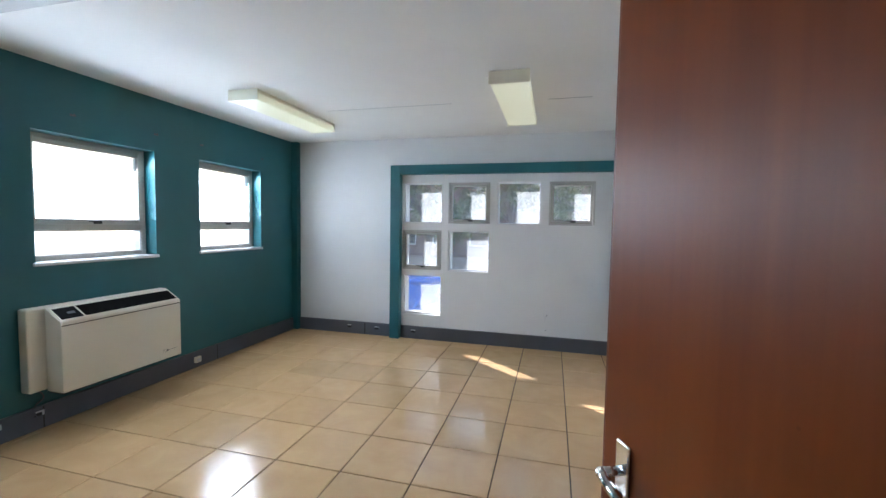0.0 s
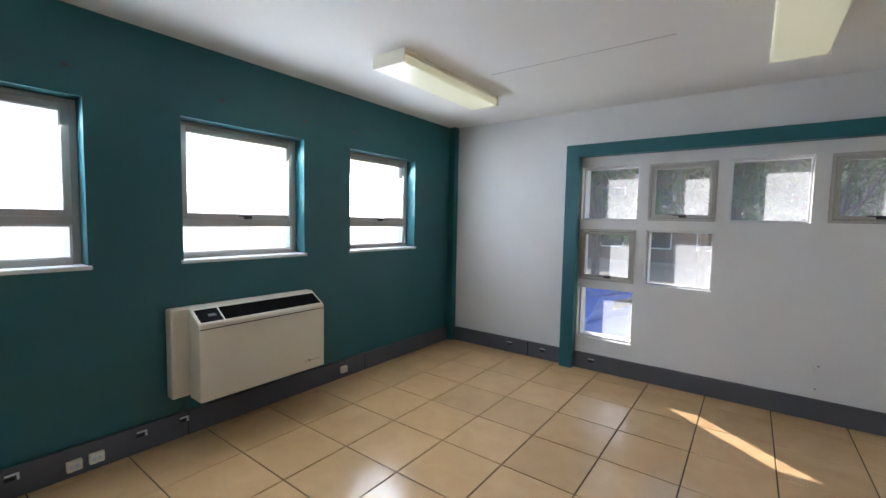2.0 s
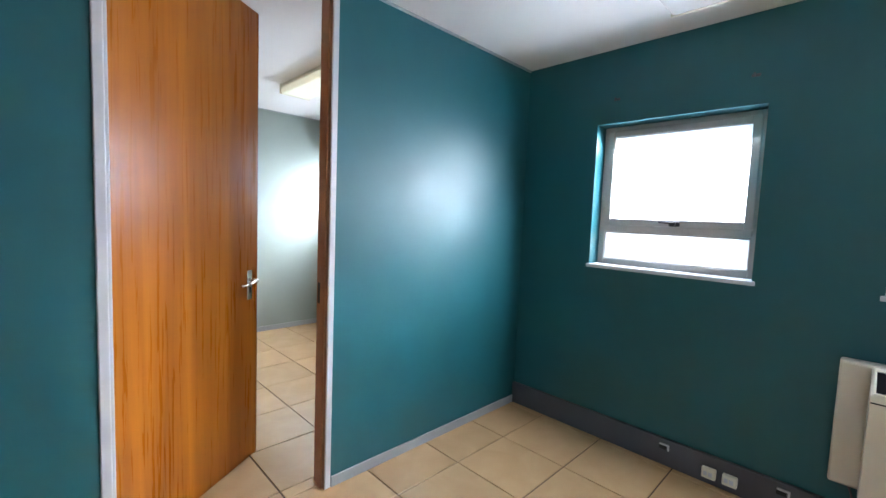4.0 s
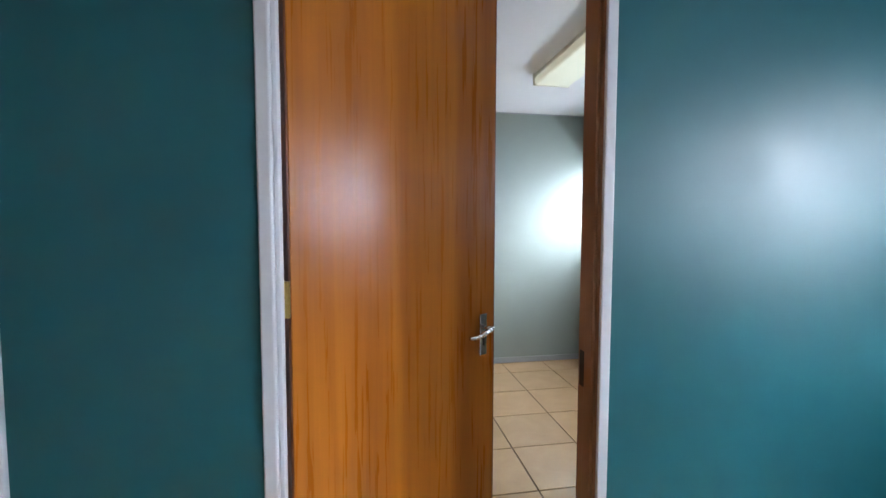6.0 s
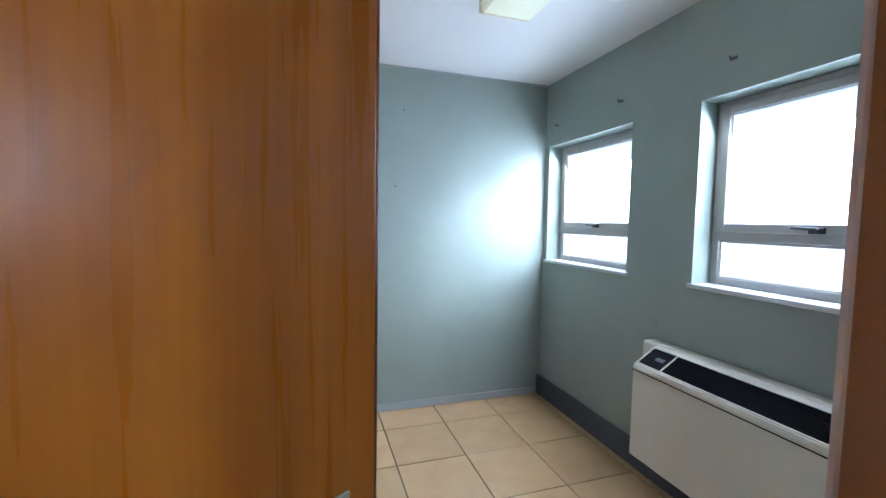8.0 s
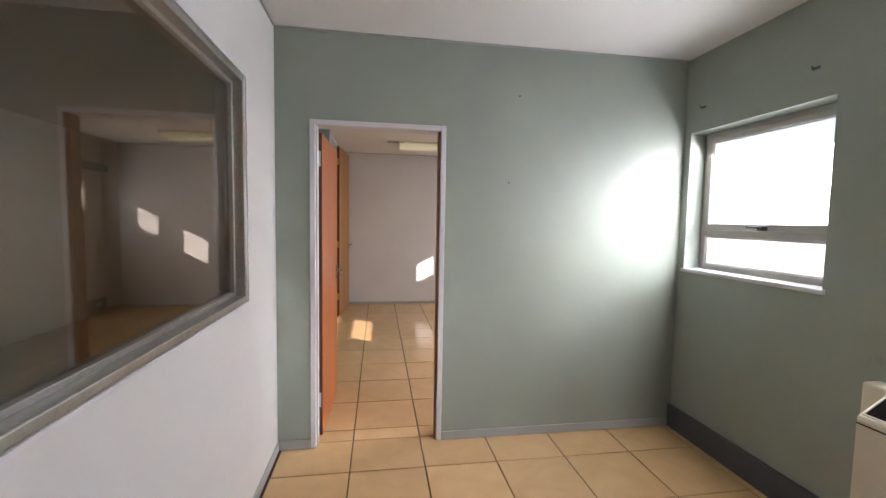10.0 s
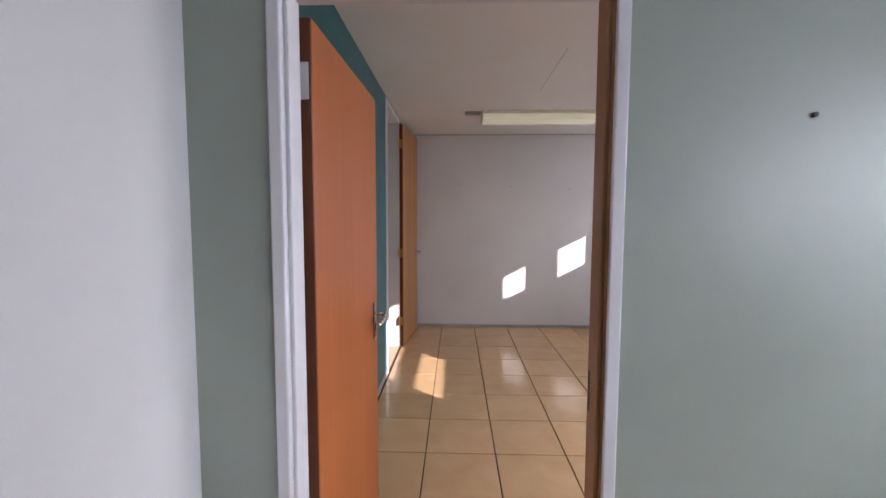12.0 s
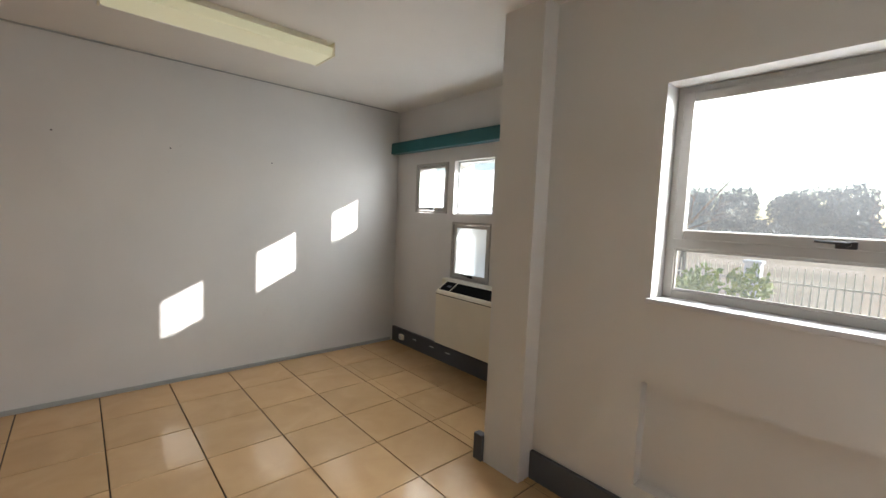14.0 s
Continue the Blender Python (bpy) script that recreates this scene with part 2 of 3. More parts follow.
def wall(name, x, y, z, holes, mats, along, label):
    """A wall block x=(x0,x1), y, z with holes (a0, a1, z0, z1) along 'x' or 'y'. mats: low side, high side, edges."""
    a, t = (x, y) if along == "x" else (y, x)
    us = sorted({a[0], a[1], *[v for h in holes for v in h[:2]]})
    zs = sorted({z[0], z[1], *[v for h in holes for v in h[2:]]})
    bm = bmesh.new()
    cache = {}

    def vert(u, s, w):
        k = (u, s, w)
        if k not in cache:
            cache[k] = bm.verts.new((u, s, w) if along == "x" else (s, u, w))
        return cache[k]

    def full(i, j):
        if not (0 <= i < len(us) - 1 and 0 <= j < len(zs) - 1):
            return False
        cu, cz = (us[i] + us[i + 1]) / 2, (zs[j] + zs[j + 1]) / 2
        return not any(h[0] < cu < h[1] and h[2] < cz < h[3] for h in holes)

    def face(vs, mi):
        bm.faces.new(vs).material_index = mi

    for i in range(len(us) - 1):
        for j in range(len(zs) - 1):
            if not full(i, j):
                continue
            u0, u1, z0, z1 = us[i], us[i + 1], zs[j], zs[j + 1]
            for s, mi in ((t[0], 0), (t[1], 1)):
                face([vert(u0, s, z0), vert(u1, s, z0), vert(u1, s, z1), vert(u0, s, z1)], mi)
            for ok, p, q in ((full(i - 1, j), (u0, z0), (u0, z1)), (full(i + 1, j), (u1, z0), (u1, z1)),
                             (full(i, j - 1), (u0, z0), (u1, z0)), (full(i, j + 1), (u0, z1), (u1, z1))):
                if not ok:
                    face([vert(p[0], t[0], p[1]), vert(q[0], t[0], q[1]), vert(q[0], t[1], q[1]), vert(p[0], t[1], p[1])], 2)
    bmesh.ops.recalc_face_normals(bm, faces=bm.faces)
    return tagged(part(name, bm, mats), label, "wall", kind="structure")


# ---- the large structure ----
H = 2.65
HA = 2.612     # lower ceiling of the teal room
WX = -3.29      # inner face of the outer wall
EX = -0.495     # inner face of the passage wall
SILL, HEAD = 1.185, 2.132
A_WIN = [(0.62, 1.545), (2.04, 2.97), (3.465, 4.39)]
B_WIN = [(-3.03, -2.09), (-1.61, -0.68)]
C_WIN = [(-4.57, -3.40)]
COLS = [(-1.67, -1.145), (-1.055, -0.525), (-0.435, 0.09), (0.185, 0.71)]
GRID_A = [(0, 1.52, 2.04), (1, 1.52, 2.04), (2, 1.52, 2.04), (3, 1.52, 2.04), (0, 0.915, 1.43), (1, 0.915, 1.43), (0, 0.32, 0.84)]
CCOLS = [(-7.455, -6.935), (-6.845, -6.325), (-6.235, -5.715)]
GRID_C = [(0, 1.52, 2.04), (1, 1.52, 2.04), (2, 1.52, 2.04), (1, 0.88, 1.44)]

wall("wall_west_1", (-3.56, WX), (0.0, 5.36), (-1.2, H), [(*w, SILL, HEAD) for w in A_WIN], [OUTER, TEAL, TEAL], "y", "deep teal painted outer wall with three windows")
wall("wall_west_2", (-3.56, WX), (-3.145, 0.0), (-1.2, H), [(*w, SILL, HEAD) for w in B_WIN], [OUTER, GREEN, GREEN], "y", "sage green painted outer wall with two windows")
wall("wall_west_3", (-3.56, WX), (-5.16, -3.145), (-1.2, H), [(*C_WIN[0], 1.16, 2.125), (-4.58, -3.22, 0.255, 0.765)], [OUTER, WHITE, WHITE], "y", "pale grey painted outer wall with one window")
wall("wall_north", (WX, 1.22), (5.10, 5.36), (-1.2, H), [(*COLS[c], a, b) for c, a, b in GRID_A], [WHITE, OUTER, WHITE], "x", "white painted end wall pierced by small square windows")
wall("wall_east_1", (1.08, 1.22), (-0.05, 5.10), (0, H), [], [WHITE, OUTER, WHITE], "y", "plain white painted side wall")
D1 = (-0.13, 0.80)
D2 = (-1.632, -0.687)
D3 = (-1.56, -0.70)
D4 = (-6.90, -5.98)
wall("wall_partition_1", (WX, 1.08), (-0.05, 0.05), (0, H), [(*D1, 0, HA - 0.004), (*D2, 0, HA - 0.004)], [GREEN, TEAL, FRAME], "x", "thin partition painted teal on one face, sage on the other")
wall("wall_partition_2", (WX, EX), (-3.20, -3.09), (0, H), [(*D3, 0, 2.11)], [WHITE, GREEN, FRAME], "x", "thin sage green partition with a doorway")
wall("wall_passage_1", (EX, EX + 0.11), (-3.145, -0.05), (0, H), [(-2.49, -0.80, 1.09, 2.15)], [WHITE, WHITE, ALU], "y", "white partition with a large internal window")
wall("wall_passage_2", (EX, EX + 0.11), (-7.82, -3.145), (0, H), [(-5.28, -3.55, 1.12, 2.12), (*D4, 0, H - 0.02)], [TEAL, WHITE, FRAME], "y", "teal partition with an internal window and a doorway")
wall("wall_south", (-4.40, EX + 3.6), (-7.95, -7.82), (-1.2, H), [(-0.2, 0.9, 1.2, 2.1)], [OUTER, WHITE, WHITE], "x", "pale grey painted end wall")
wall("wall_bay", (-4.40, -4.13), (-7.82, -5.43), (-1.2, H), [(*CCOLS[c], a, b) for c, a, b in GRID_C], [OUTER, WHITE, WHITE], "y", "white bay wall pierced by small square windows")
wall("wall_pier", (-4.40, -3.17), (-5.43, -5.16), (-1.2, H), [], [WHITE, WHITE, WHITE], "x", "pale grey painted square pier")
wall("wall_recess", (-3.55, -3.36), (-4.58, -3.22), (0.255, 0.765), [], [OUTER, WHITE, WHITE], "y", "plastered-over shallow wall recess")
# the passage on the far side of the partitions
wall("wall_passage_far", (3.0, 3.12), (-7.82, -0.02), (0, H), [], [WHITE, WHITE, WHITE], "y", "white passage wall")
wall("wall_passage_end", (1.22, 3.12), (-0.02, 0.1), (0, H), [], [WHITE, WHITE, WHITE], "x", "white end wall of the passage")

bm = bmesh.new()
box(bm, -4.42, 3.12, -7.95, 5.36, H, H + 0.15)
tagged(part("ceiling", bm, CEIL), "flat off-white painted board ceiling", "ceiling", kind="structure")
tagged(part("ceiling", box(bmesh.new(), WX, 1.08, 0.05, 5.10, HA, H - 0.004), CEIL), "flat off-white board ceiling with open joints", "ceiling", kind="structure")
bm = bmesh.new()
box(bm, -4.40, 3.12, -7.95, 5.36, -0.15, -0.006)
floor = tagged(part("floor", bm, GROUT), "floor of large glazed beige tiles with dark joints", "floor", kind="structure")

# ---- skirtings, posts and beams ----
def strip(name, mat, x0, x1, y0, y1, z0, z1, label, category="skirting", bevel=0.004):
    return tagged(bx(name, mat, None, x0, x1, y0, y1, z0, z1, bevel), label, category, kind="structure")


for k, y in enumerate((2.03, 3.63)):
    strip("trim_%d" % (k + 12), BLACK, WX + 0.0275, WX + 0.0295, y, y + 0.008, 0.004, 0.163, "dark open joint in the trunking skirting", "trim", 0)
strip("trim_14", BLACK, -2.20, -2.185, 5.0665, 5.0685, 0.004, 0.163, "dark open joint in the trunking skirting", "trim", 0)
SK = "slate grey trunking skirting along the wall"
strip("baseboard_1", SKIRT, WX, WX + 0.028, 0.052, 5.01, 0, 0.165, SK)
strip("baseboard_2", SKIRT, WX, WX + 0.028, -3.088, -0.052, 0, 0.165, SK)
strip("baseboard_3", SKIRT, WX, WX + 0.028, -5.158, -3.202, 0, 0.165, SK)
strip("baseboard_4", SKIRT, -3.195, -1.812, 5.068, 5.098, 0, 0.165, SK)
strip("baseboard_5", SKIRT, -1.678, 0.898, 5.068, 5.098, 0, 0.165, SK)
strip("baseboard_6", SKIRT, -4.13, -4.10, -7.79, -5.432, 0, 0.175, SK)
strip("baseboard_7", SKIRT, -3.20, -3.15, -5.50, -5.432, 0, 0.165, "short slate grey skirting end against the pier")
TH = "thin light grey skirting strip"
strip("baseboard_8", TRIM, WX + 0.03, D2[0] - 0.002, 0.052, 0.064, 0, 0.06, TH)
strip("baseboard_9", TRIM, D2[1] + 0.002, D1[0] - 0.002, 0.052, 0.064, 0, 0.06, TH)
strip("baseboard_10", TRIM, 1.066, 1.078, 0.07, 4.97, 0, 0.06, TH)
strip("baseboard_11", TRIM, WX + 0.03, D3[0] - 0.002, -3.088, -3.076, 0, 0.06, TH)
strip("baseboard_12", TRIM, D3[1] + 0.002, EX - 0.014, -3.088, -3.076, 0, 0.06, TH)
strip("baseboard_13", TRIM, EX - 0.012, EX - 0.002, -3.074, -0.03, 0, 0.06, TH)
strip("baseboard_14", TRIM, EX - 0.012, EX - 0.002, D4[1] + 0.01, -3.21, 0, 0.06, TH)
strip("baseboard_15", TRIM, -4.09, EX - 0.03, -7.818, -7.806, 0, 0.035, TH)
TL = "teal painted concrete post against the wall"
strip("post_1", TEAL, WX + 0.001, -3.20, 5.015, 5.099, 0, HA - 0.001, "narrow teal painted corner post", "post")
strip("post_2", TEAL, -1.81, -1.68, 5.00, 5.099, 0, 2.258, TL, "post")
strip("post_3", TEAL, 0.90, 1.079, 4.98, 5.099, 0, HA - 0.001, TL, "post")
strip("beam_1", TEAL, -1.679, 0.899, 4.998, 5.099, 2.14, 2.258, "teal painted beam above the small windows", "beam")
strip("beam_2", TEAL, -4.129, -4.03, -7.818, -5.432, 2.17, 2.29, "teal painted beam above the small windows", "beam")
CO = "thin grey ceiling edge strip"
strip("trim_1", TRIM, 1.066, 1.079, 0.07, 4.97, HA - 0.014, HA - 0.001, CO, "trim", 0.002)
strip("trim_2", TRIM, WX + 0.01, 1.06, 0.051, 0.065, HA - 0.014, HA - 0.001, CO, "trim", 0.002)
strip("trim_3", TRIM, WX + 0.01, EX - 0.01, -3.089, -3.078, H - 0.012, H - 0.001, CO, "trim", 0.002)
strip("trim_4", TRIM, -4.1, EX - 0.01, -7.819, -7.808, H - 0.012, H - 0.001, CO, "trim", 0.002)
strip("trim_5", TRIM, EX - 0.012, EX - 0.001, -3.07, -0.03, H - 0.012, H - 0.001, CO, "trim", 0.002)
# joints of the ceiling boards
for k, (a, b) in enumerate([(-1.95, -0.69), (0.17, 0.53), (0.84, 1.04)]):
    strip("trim_%d" % (k + 6), TRIM if k == 0 else SKIRT, a, b, 3.70 + k * 0.04, 3.704 + k * 0.04, HA - 0.0025, HA - 0.0005, "open joint between ceiling boards", "trim", 0)
strip("trim_9", TRIM, -1.9, -1.896, -5.9, -4.95, H - 0.0025, H - 0.0005, "open joint between ceiling boards", "trim", 0)


# ---- windows ----
def handle_latch(parent, u, z, y, mat=BLACK):
    bm = box(bmesh.new(), u - 0.03, u + 0.03, y - 0.016, y, z - 0.014, z + 0.014, 0.004)
    rod(bm, (u + 0.005, y - 0.012, z + 0.002), (u + 0.005, y - 0.034, z + 0.004), 0.009, 10)
    rod(bm, (u + 0.01, y - 0.030, z + 0.006), (u - 0.085, y - 0.034, z + 0.010), 0.0065, 10, 0.005)
    part("latch", bm, mat, parent, "small black window latch")


def ring(bm, u0, u1, z0, z1, y0, y1, w, bevel=0.004):
    box(bm, u0, u0 + w, y0, y1, z0, z1, bevel)
    box(bm, u1 - w, u1, y0, y1, z0, z1, bevel)
    box(bm, u0 + w, u1 - w, y0, y1, z0, z0 + w, bevel)
    box(bm, u0 + w, u1 - w, y0, y1, z1 - w, z1, bevel)
    return bm


def side_window(name, y0, y1, z0, z1, glass, label):
    """Two-light window in the west wall; local u runs to +y, outward is local +y."""
    w = y1 - y0
    e = empty(name, WX, y0, z0, label, "window", "two-light windows", "structure", 90)
    h, d0, tz = z1 - z0, 0.12, 0.265
    part("window_frame", ring(bmesh.new(), 0.002, w - 0.002, 0.002, h - 0.002, d0, d0 + 0.05, 0.04), PUTTY, e)
    bx("transom", PUTTY, e, 0.036, w - 0.036, d0 - 0.004, d0 + 0.05, tz - 0.03, tz + 0.015, 0.004)
    part("sash", ring(bmesh.new(), 0.032, w - 0.032, tz + 0.012, h - 0.03, d0 - 0.014, d0 + 0.03, 0.045, 0.006), PUTTY, e)
    part("bead", ring(bmesh.new(), 0.036, w - 0.036, 0.036, tz - 0.03, d0 + 0.012, d0 + 0.03, 0.012, 0.002), PUTTY, e)
    p = bx("pane", glass, e, 0.07, w - 0.07, d0 + 0.010, d0 + 0.016, tz + 0.05, h - 0.07)
    q = bx("pane", glass, e, 0.04, w - 0.04, d0 + 0.018, d0 + 0.024, 0.04, tz - 0.031)
    p.visible_shadow = q.visible_shadow = glass is FROST
    bx("window_sill", FRAME, e, -0.015, w + 0.015, -0.018, d0 - 0.001, -0.020, 0.004, 0.004)
    handle_latch(e, w / 2 + 0.03, tz + 0.03, d0 - 0.014)
    return e


FW = "grey-framed two-light window with frosted glass"
for k, (a, b) in enumerate(A_WIN + B_WIN):
    side_window("window_%d" % (k + 1), a, b, SILL, HEAD, FROST, FW)
side_window("window_6", *C_WIN[0], 1.16, 2.125, GLASS, "grey-framed two-light window with clear glass over a garden")


def grid_pane(name, x, y, w, z0, z1, turn, opening, glass):
    e = empty(name, x, y, z0, "small square steel window with an opening sash" if opening else "small square fixed window in a deep white reveal",
              "window", "small square windows", "structure", turn)
    h = z1 - z0
    if opening:
        part("window_frame", ring(bmesh.new(), 0.002, w - 0.002, 0.002, h - 0.002, -0.010, 0.055, 0.022, 0.003), PUTTY, e)
        part("sash", ring(bmesh.new(), 0.028, w - 0.028, 0.028, h - 0.028, 0.000, 0.040, 0.028, 0.003), PUTTY, e)
        p = bx("pane", glass, e, 0.05, w - 0.05, 0.018, 0.023, 0.05, h - 0.05)
        handle_latch(e, w / 2 + 0.02, 0.045, 0.0)
    else:
        part("window_frame", ring(bmesh.new(), 0.002, w - 0.002, 0.002, h - 0.002, 0.055, 0.075, 0.014, 0.003), FRAME, e)
        p = bx("pane", glass, e, 0.012, w - 0.012, 0.062, 0.067, 0.012, h - 0.012)
    p.visible_shadow = False
    return e


n = 7
for k, (c, a, b) in enumerate(GRID_A):
    grid_pane("window_%d" % n, COLS[c][0], 5.10, COLS[c][1] - COLS[c][0], a, b, 0, k in (1, 3, 4), DUSTY)
    n += 1
for k, (c, a, b) in enumerate(GRID_C):
    g = grid_pane("window_%d" % n, -4.13, CCOLS[c][0], CCOLS[c][1] - CCOLS[c][0], a, b, 90, k in (0, 2, 3), FROST if k == 3 else DUSTY)
    if k == 3:
        for ch in g.children:
            ch.visible_shadow = True
    n += 1


def partition_window(name, y0, y1, z0, z1, x0, x1, mat, label):
    e = empty(name, x0, y0, z0, label, "internal window", kind="structure", turn=90)
    w, h, t = y1 - y0, z1 - z0, x1 - x0
    part("window_frame", ring(bmesh.new(), 0.001, w - 0.001, 0.001, h - 0.001, -t - 0.008, 0.008, 0.03, 0.004), mat, e)
    part("bead", ring(bmesh.new(), 0.031, w - 0.031, 0.031, h - 0.031, -t * 0.5 - 0.02, -t * 0.5 + 0.02, 0.02, 0.003), mat, e)
    part("window_frame", ring(bmesh.new(), -0.012, w + 0.012, -0.012, h + 0.012, 0.0085, 0.014, 0.013, 0.002), FRAME, e, "pale outer edge strip")
    p = bx("pane", INNER_GLASS, e, 0.035, w - 0.035, -t * 0.5 - 0.003, -t * 0.5 + 0.003, 0.035, h - 0.035)
    p.visible_shadow = False


e = empty("window_22", -0.2, -7.82, 1.2, "plain white-framed passage window", "window", kind="structure", turn=180)
part("window_frame", ring(bmesh.new(), -1.098, -0.002, 0.002, 0.898, 0.04, 0.08, 0.04, 0.004), FRAME, e)
q = bx("pane", GLASS, e, -1.06, -0.04, 0.055, 0.06, 0.04, 0.86)
q.visible_shadow = False
partition_window("window_20", -2.49, -0.80, 1.09, 2.15, EX, EX + 0.11, ALU, "large internal window in a grey metal frame")
partition_window("window_21", -5.28, -3.55, 1.12, 2.12, EX, EX + 0.11, FRAME, "internal window in a white frame on the teal wall")


# ---- doors ----
def door_frame(name, x0, x1, y0, y1, top, along, label, strike=None):
    """Frame around an opening; proud of both wall faces."""
    e = empty(name, 0, 0, 0, label, "door frame", kind="structure")
    a, b, w = 0.012, 0.045, 0.045
    if along == "x":
        w = 0.035
        bx("jamb", FRAME, e, x0 + 0.001, x0 + w, y0 - a, y1 + a, 0, top - 0.002, 0.005)
        bx("jamb", FRAME, e, x1 - w, x1 - 0.001, y0 - a, y1 + a, 0, top - 0.002, 0.005)
        bx("head", FRAME, e, x0 + w, x1 - w, y0 - a, y1 + a, top - w, top - 0.002, 0.005)
        bx("stop", JAMB_SHADE if strike else FRAME, e, x0 + w + 0.003, x0 + w + 0.014, y0 + 0.048, y1 - 0.01, 0, top - w, 0.003)
        bx("stop", FRAME, e, x1 - w - 0.012, x1 - w, y0 + 0.048, y1 - 0.01, 0, top - w, 0.003)
        if strike:
            # added thin sheet that colours the door's bounce onto this jamb
            bx("jamb_shade", JAMB_SHADE, e, x0 + w, x0 + w + 0.003, y0 - a + 0.008, y1 + a - 0.008, 0, top - w - 0.002, 0.001, "brown shade and door bounce coloured onto the jamb")
            bx("strike_plate", BLACK, e, x0 + w + 0.003, x0 + w + 0.006, y0 + 0.008, y0 + 0.035, 0.99, 1.10, 0.001)
    else:
        bx("jamb", FRAME, e, x0 - a, x1 + a, y0 + 0.001, y0 + w, 0, top - 0.002, 0.005)
        bx("jamb", FRAME, e, x0 - a, x1 + a, y1 - w, y1 - 0.001, 0, top - 0.002, 0.005)
        bx("head", FRAME, e, x0 - a, x1 + a, y0 + w, y1 - w, top - w, top - 0.002, 0.005)
    return e


door_frame("door_frame_1", *D1, -0.05, 0.05, HA - 0.004, "x", "pale painted full-height door frame")
door_frame("door_frame_2", *D2, -0.05, 0.05, HA - 0.004, "x", "pale painted full-height door frame", True)
door_frame("door_frame_3", *D3, -3.20, -3.09, 2.11, "x", "white painted door frame in the sage wall", True)
door_frame("door_frame_4", EX, EX + 0.11, *D4, H - 0.02, "y", "white painted full-height door frame")


def lever(parent, x, s, z=1.03):
    """Plate and lever on the face s = -1 or 1 of a leaf."""
    y = s * 0.0205
    p = box(bmesh.new(), x - 0.02, x + 0.02, min(y, y + s * 0.008), max(y, y + s * 0.008), z - 0.085, z + 0.085, 0.0035)
    plate = part("handle_plate", p, CHROME, parent, "chrome handle plate")
    bm = rod(bmesh.new(), (x, y, z + 0.03), (x, y + s * 0.052, z + 0.03), 0.0095, 14)
    pts = [(0.0, 0.050, 0.030), (-0.03, 0.056, 0.026), (-0.065, 0.055, 0.016), (-0.10, 0.052, 0.010), (-0.122, 0.047, 0.013)]
    rr = [0.011, 0.0105, 0.009, 0.008, 0.007]
    for (p0, p1, r0, r1) in zip(pts, pts[1:], rr, rr[1:]):
        rod(bm, (x + p0[0], y + s * p0[1], z + p0[2]), (x + p1[0], y + s * p1[1], z + p1[2]), r0, 14, r1)
    bmesh.ops.create_uvsphere(bm, u_segments=12, v_segments=8, radius=0.0112, matrix=Matrix.Translation((x, y + s * 0.051, z + 0.03)))
    part("lever", bm, CHROME, plate, "", True)
    bm = box(bmesh.new(), x - 0.004, x + 0.004, min(y + s * 0.008, y + s * 0.0095), max(y + s * 0.008, y + s * 0.0095), z - 0.045, z - 0.02, 0.0005)
    rod(bm, (x, y + s * 0.0078, z - 0.018), (x, y + s * 0.0096, z - 0.018), 0.006, 10)
    part("keyhole", bm, BLACK, plate)


def door(name, hx, hy, angle, width, height, mat, label, hinge_side, hinge_mat=BRASS, hz=(0.28, 1.07, 2.3), lz=1.03):
    e = empty(name, hx, hy, 0.008, label, "door", kind="", turn=angle)
    bx("leaf", mat, e, 0.003, width, -0.02, 0.02, 0, height, 0.0025)
    bx("edge_strip", WOOD_EDGE, e, width, width + 0.006, -0.019, 0.019, 0.001, height - 0.001, 0.0015)
    bx("edge_strip", WOOD_EDGE, e, -0.003, 0.003, -0.019, 0.019, 0.001, height - 0.001, 0.0015)
    lever(e, width - 0.07, 1, lz)
    lever(e, width - 0.07, -1, lz)
    for z in hz:
        if z < height:
            bm = rod(bmesh.new(), (-0.008, hinge_side * 0.024, z - 0.05), (-0.008, hinge_side * 0.024, z + 0.05), 0.007, 10)
            for k in (-0.03, -0.01, 0.01, 0.03):
                rod(bm, (-0.008, hinge_side * 0.024, z + k - 0.0015), (-0.008, hinge_side * 0.024, z + k + 0.0015), 0.0082, 10)
            box(bm, -0.006, -0.0035, hinge_side * 0.024, -hinge_side * 0.012, z - 0.05, z + 0.05)
            box(bm, -0.034, -0.008, hinge_side * 0.024 - 0.0015, hinge_side * 0.024 + 0.0015, z - 0.05, z + 0.05)
            part("hinge", bm, hinge_mat, e, "metal butt hinge")
    return e


door("entry_door", 0.765, 0.078, 116.5, 0.878, 2.555, WOOD_RED, "open reddish-brown veneered door with a chrome lever", 1, lz=1.0)
door("middle_door", -0.727, -0.067, 180 + 33.5, 0.865, 2.555, WOOD, "half-open amber veneered door with a chrome lever", -1, hz=(0.3, 1.27, 2.3))
door("inner_door", -0.737, -3.236, 180 + 88.5, 0.80, 2.05, WOOD_PALE, "wide-open orange veneered door with white hinges", 1, FRAME, (0.25, 1.88))
door("passage_door", EX - 0.03, D4[0] + 0.045, 180 + 84, 0.84, 2.57, WOOD_HONEY, "open honey-coloured door folded back toward the end wall", 1, BRASS, (0.3, 1.1, 2.35))


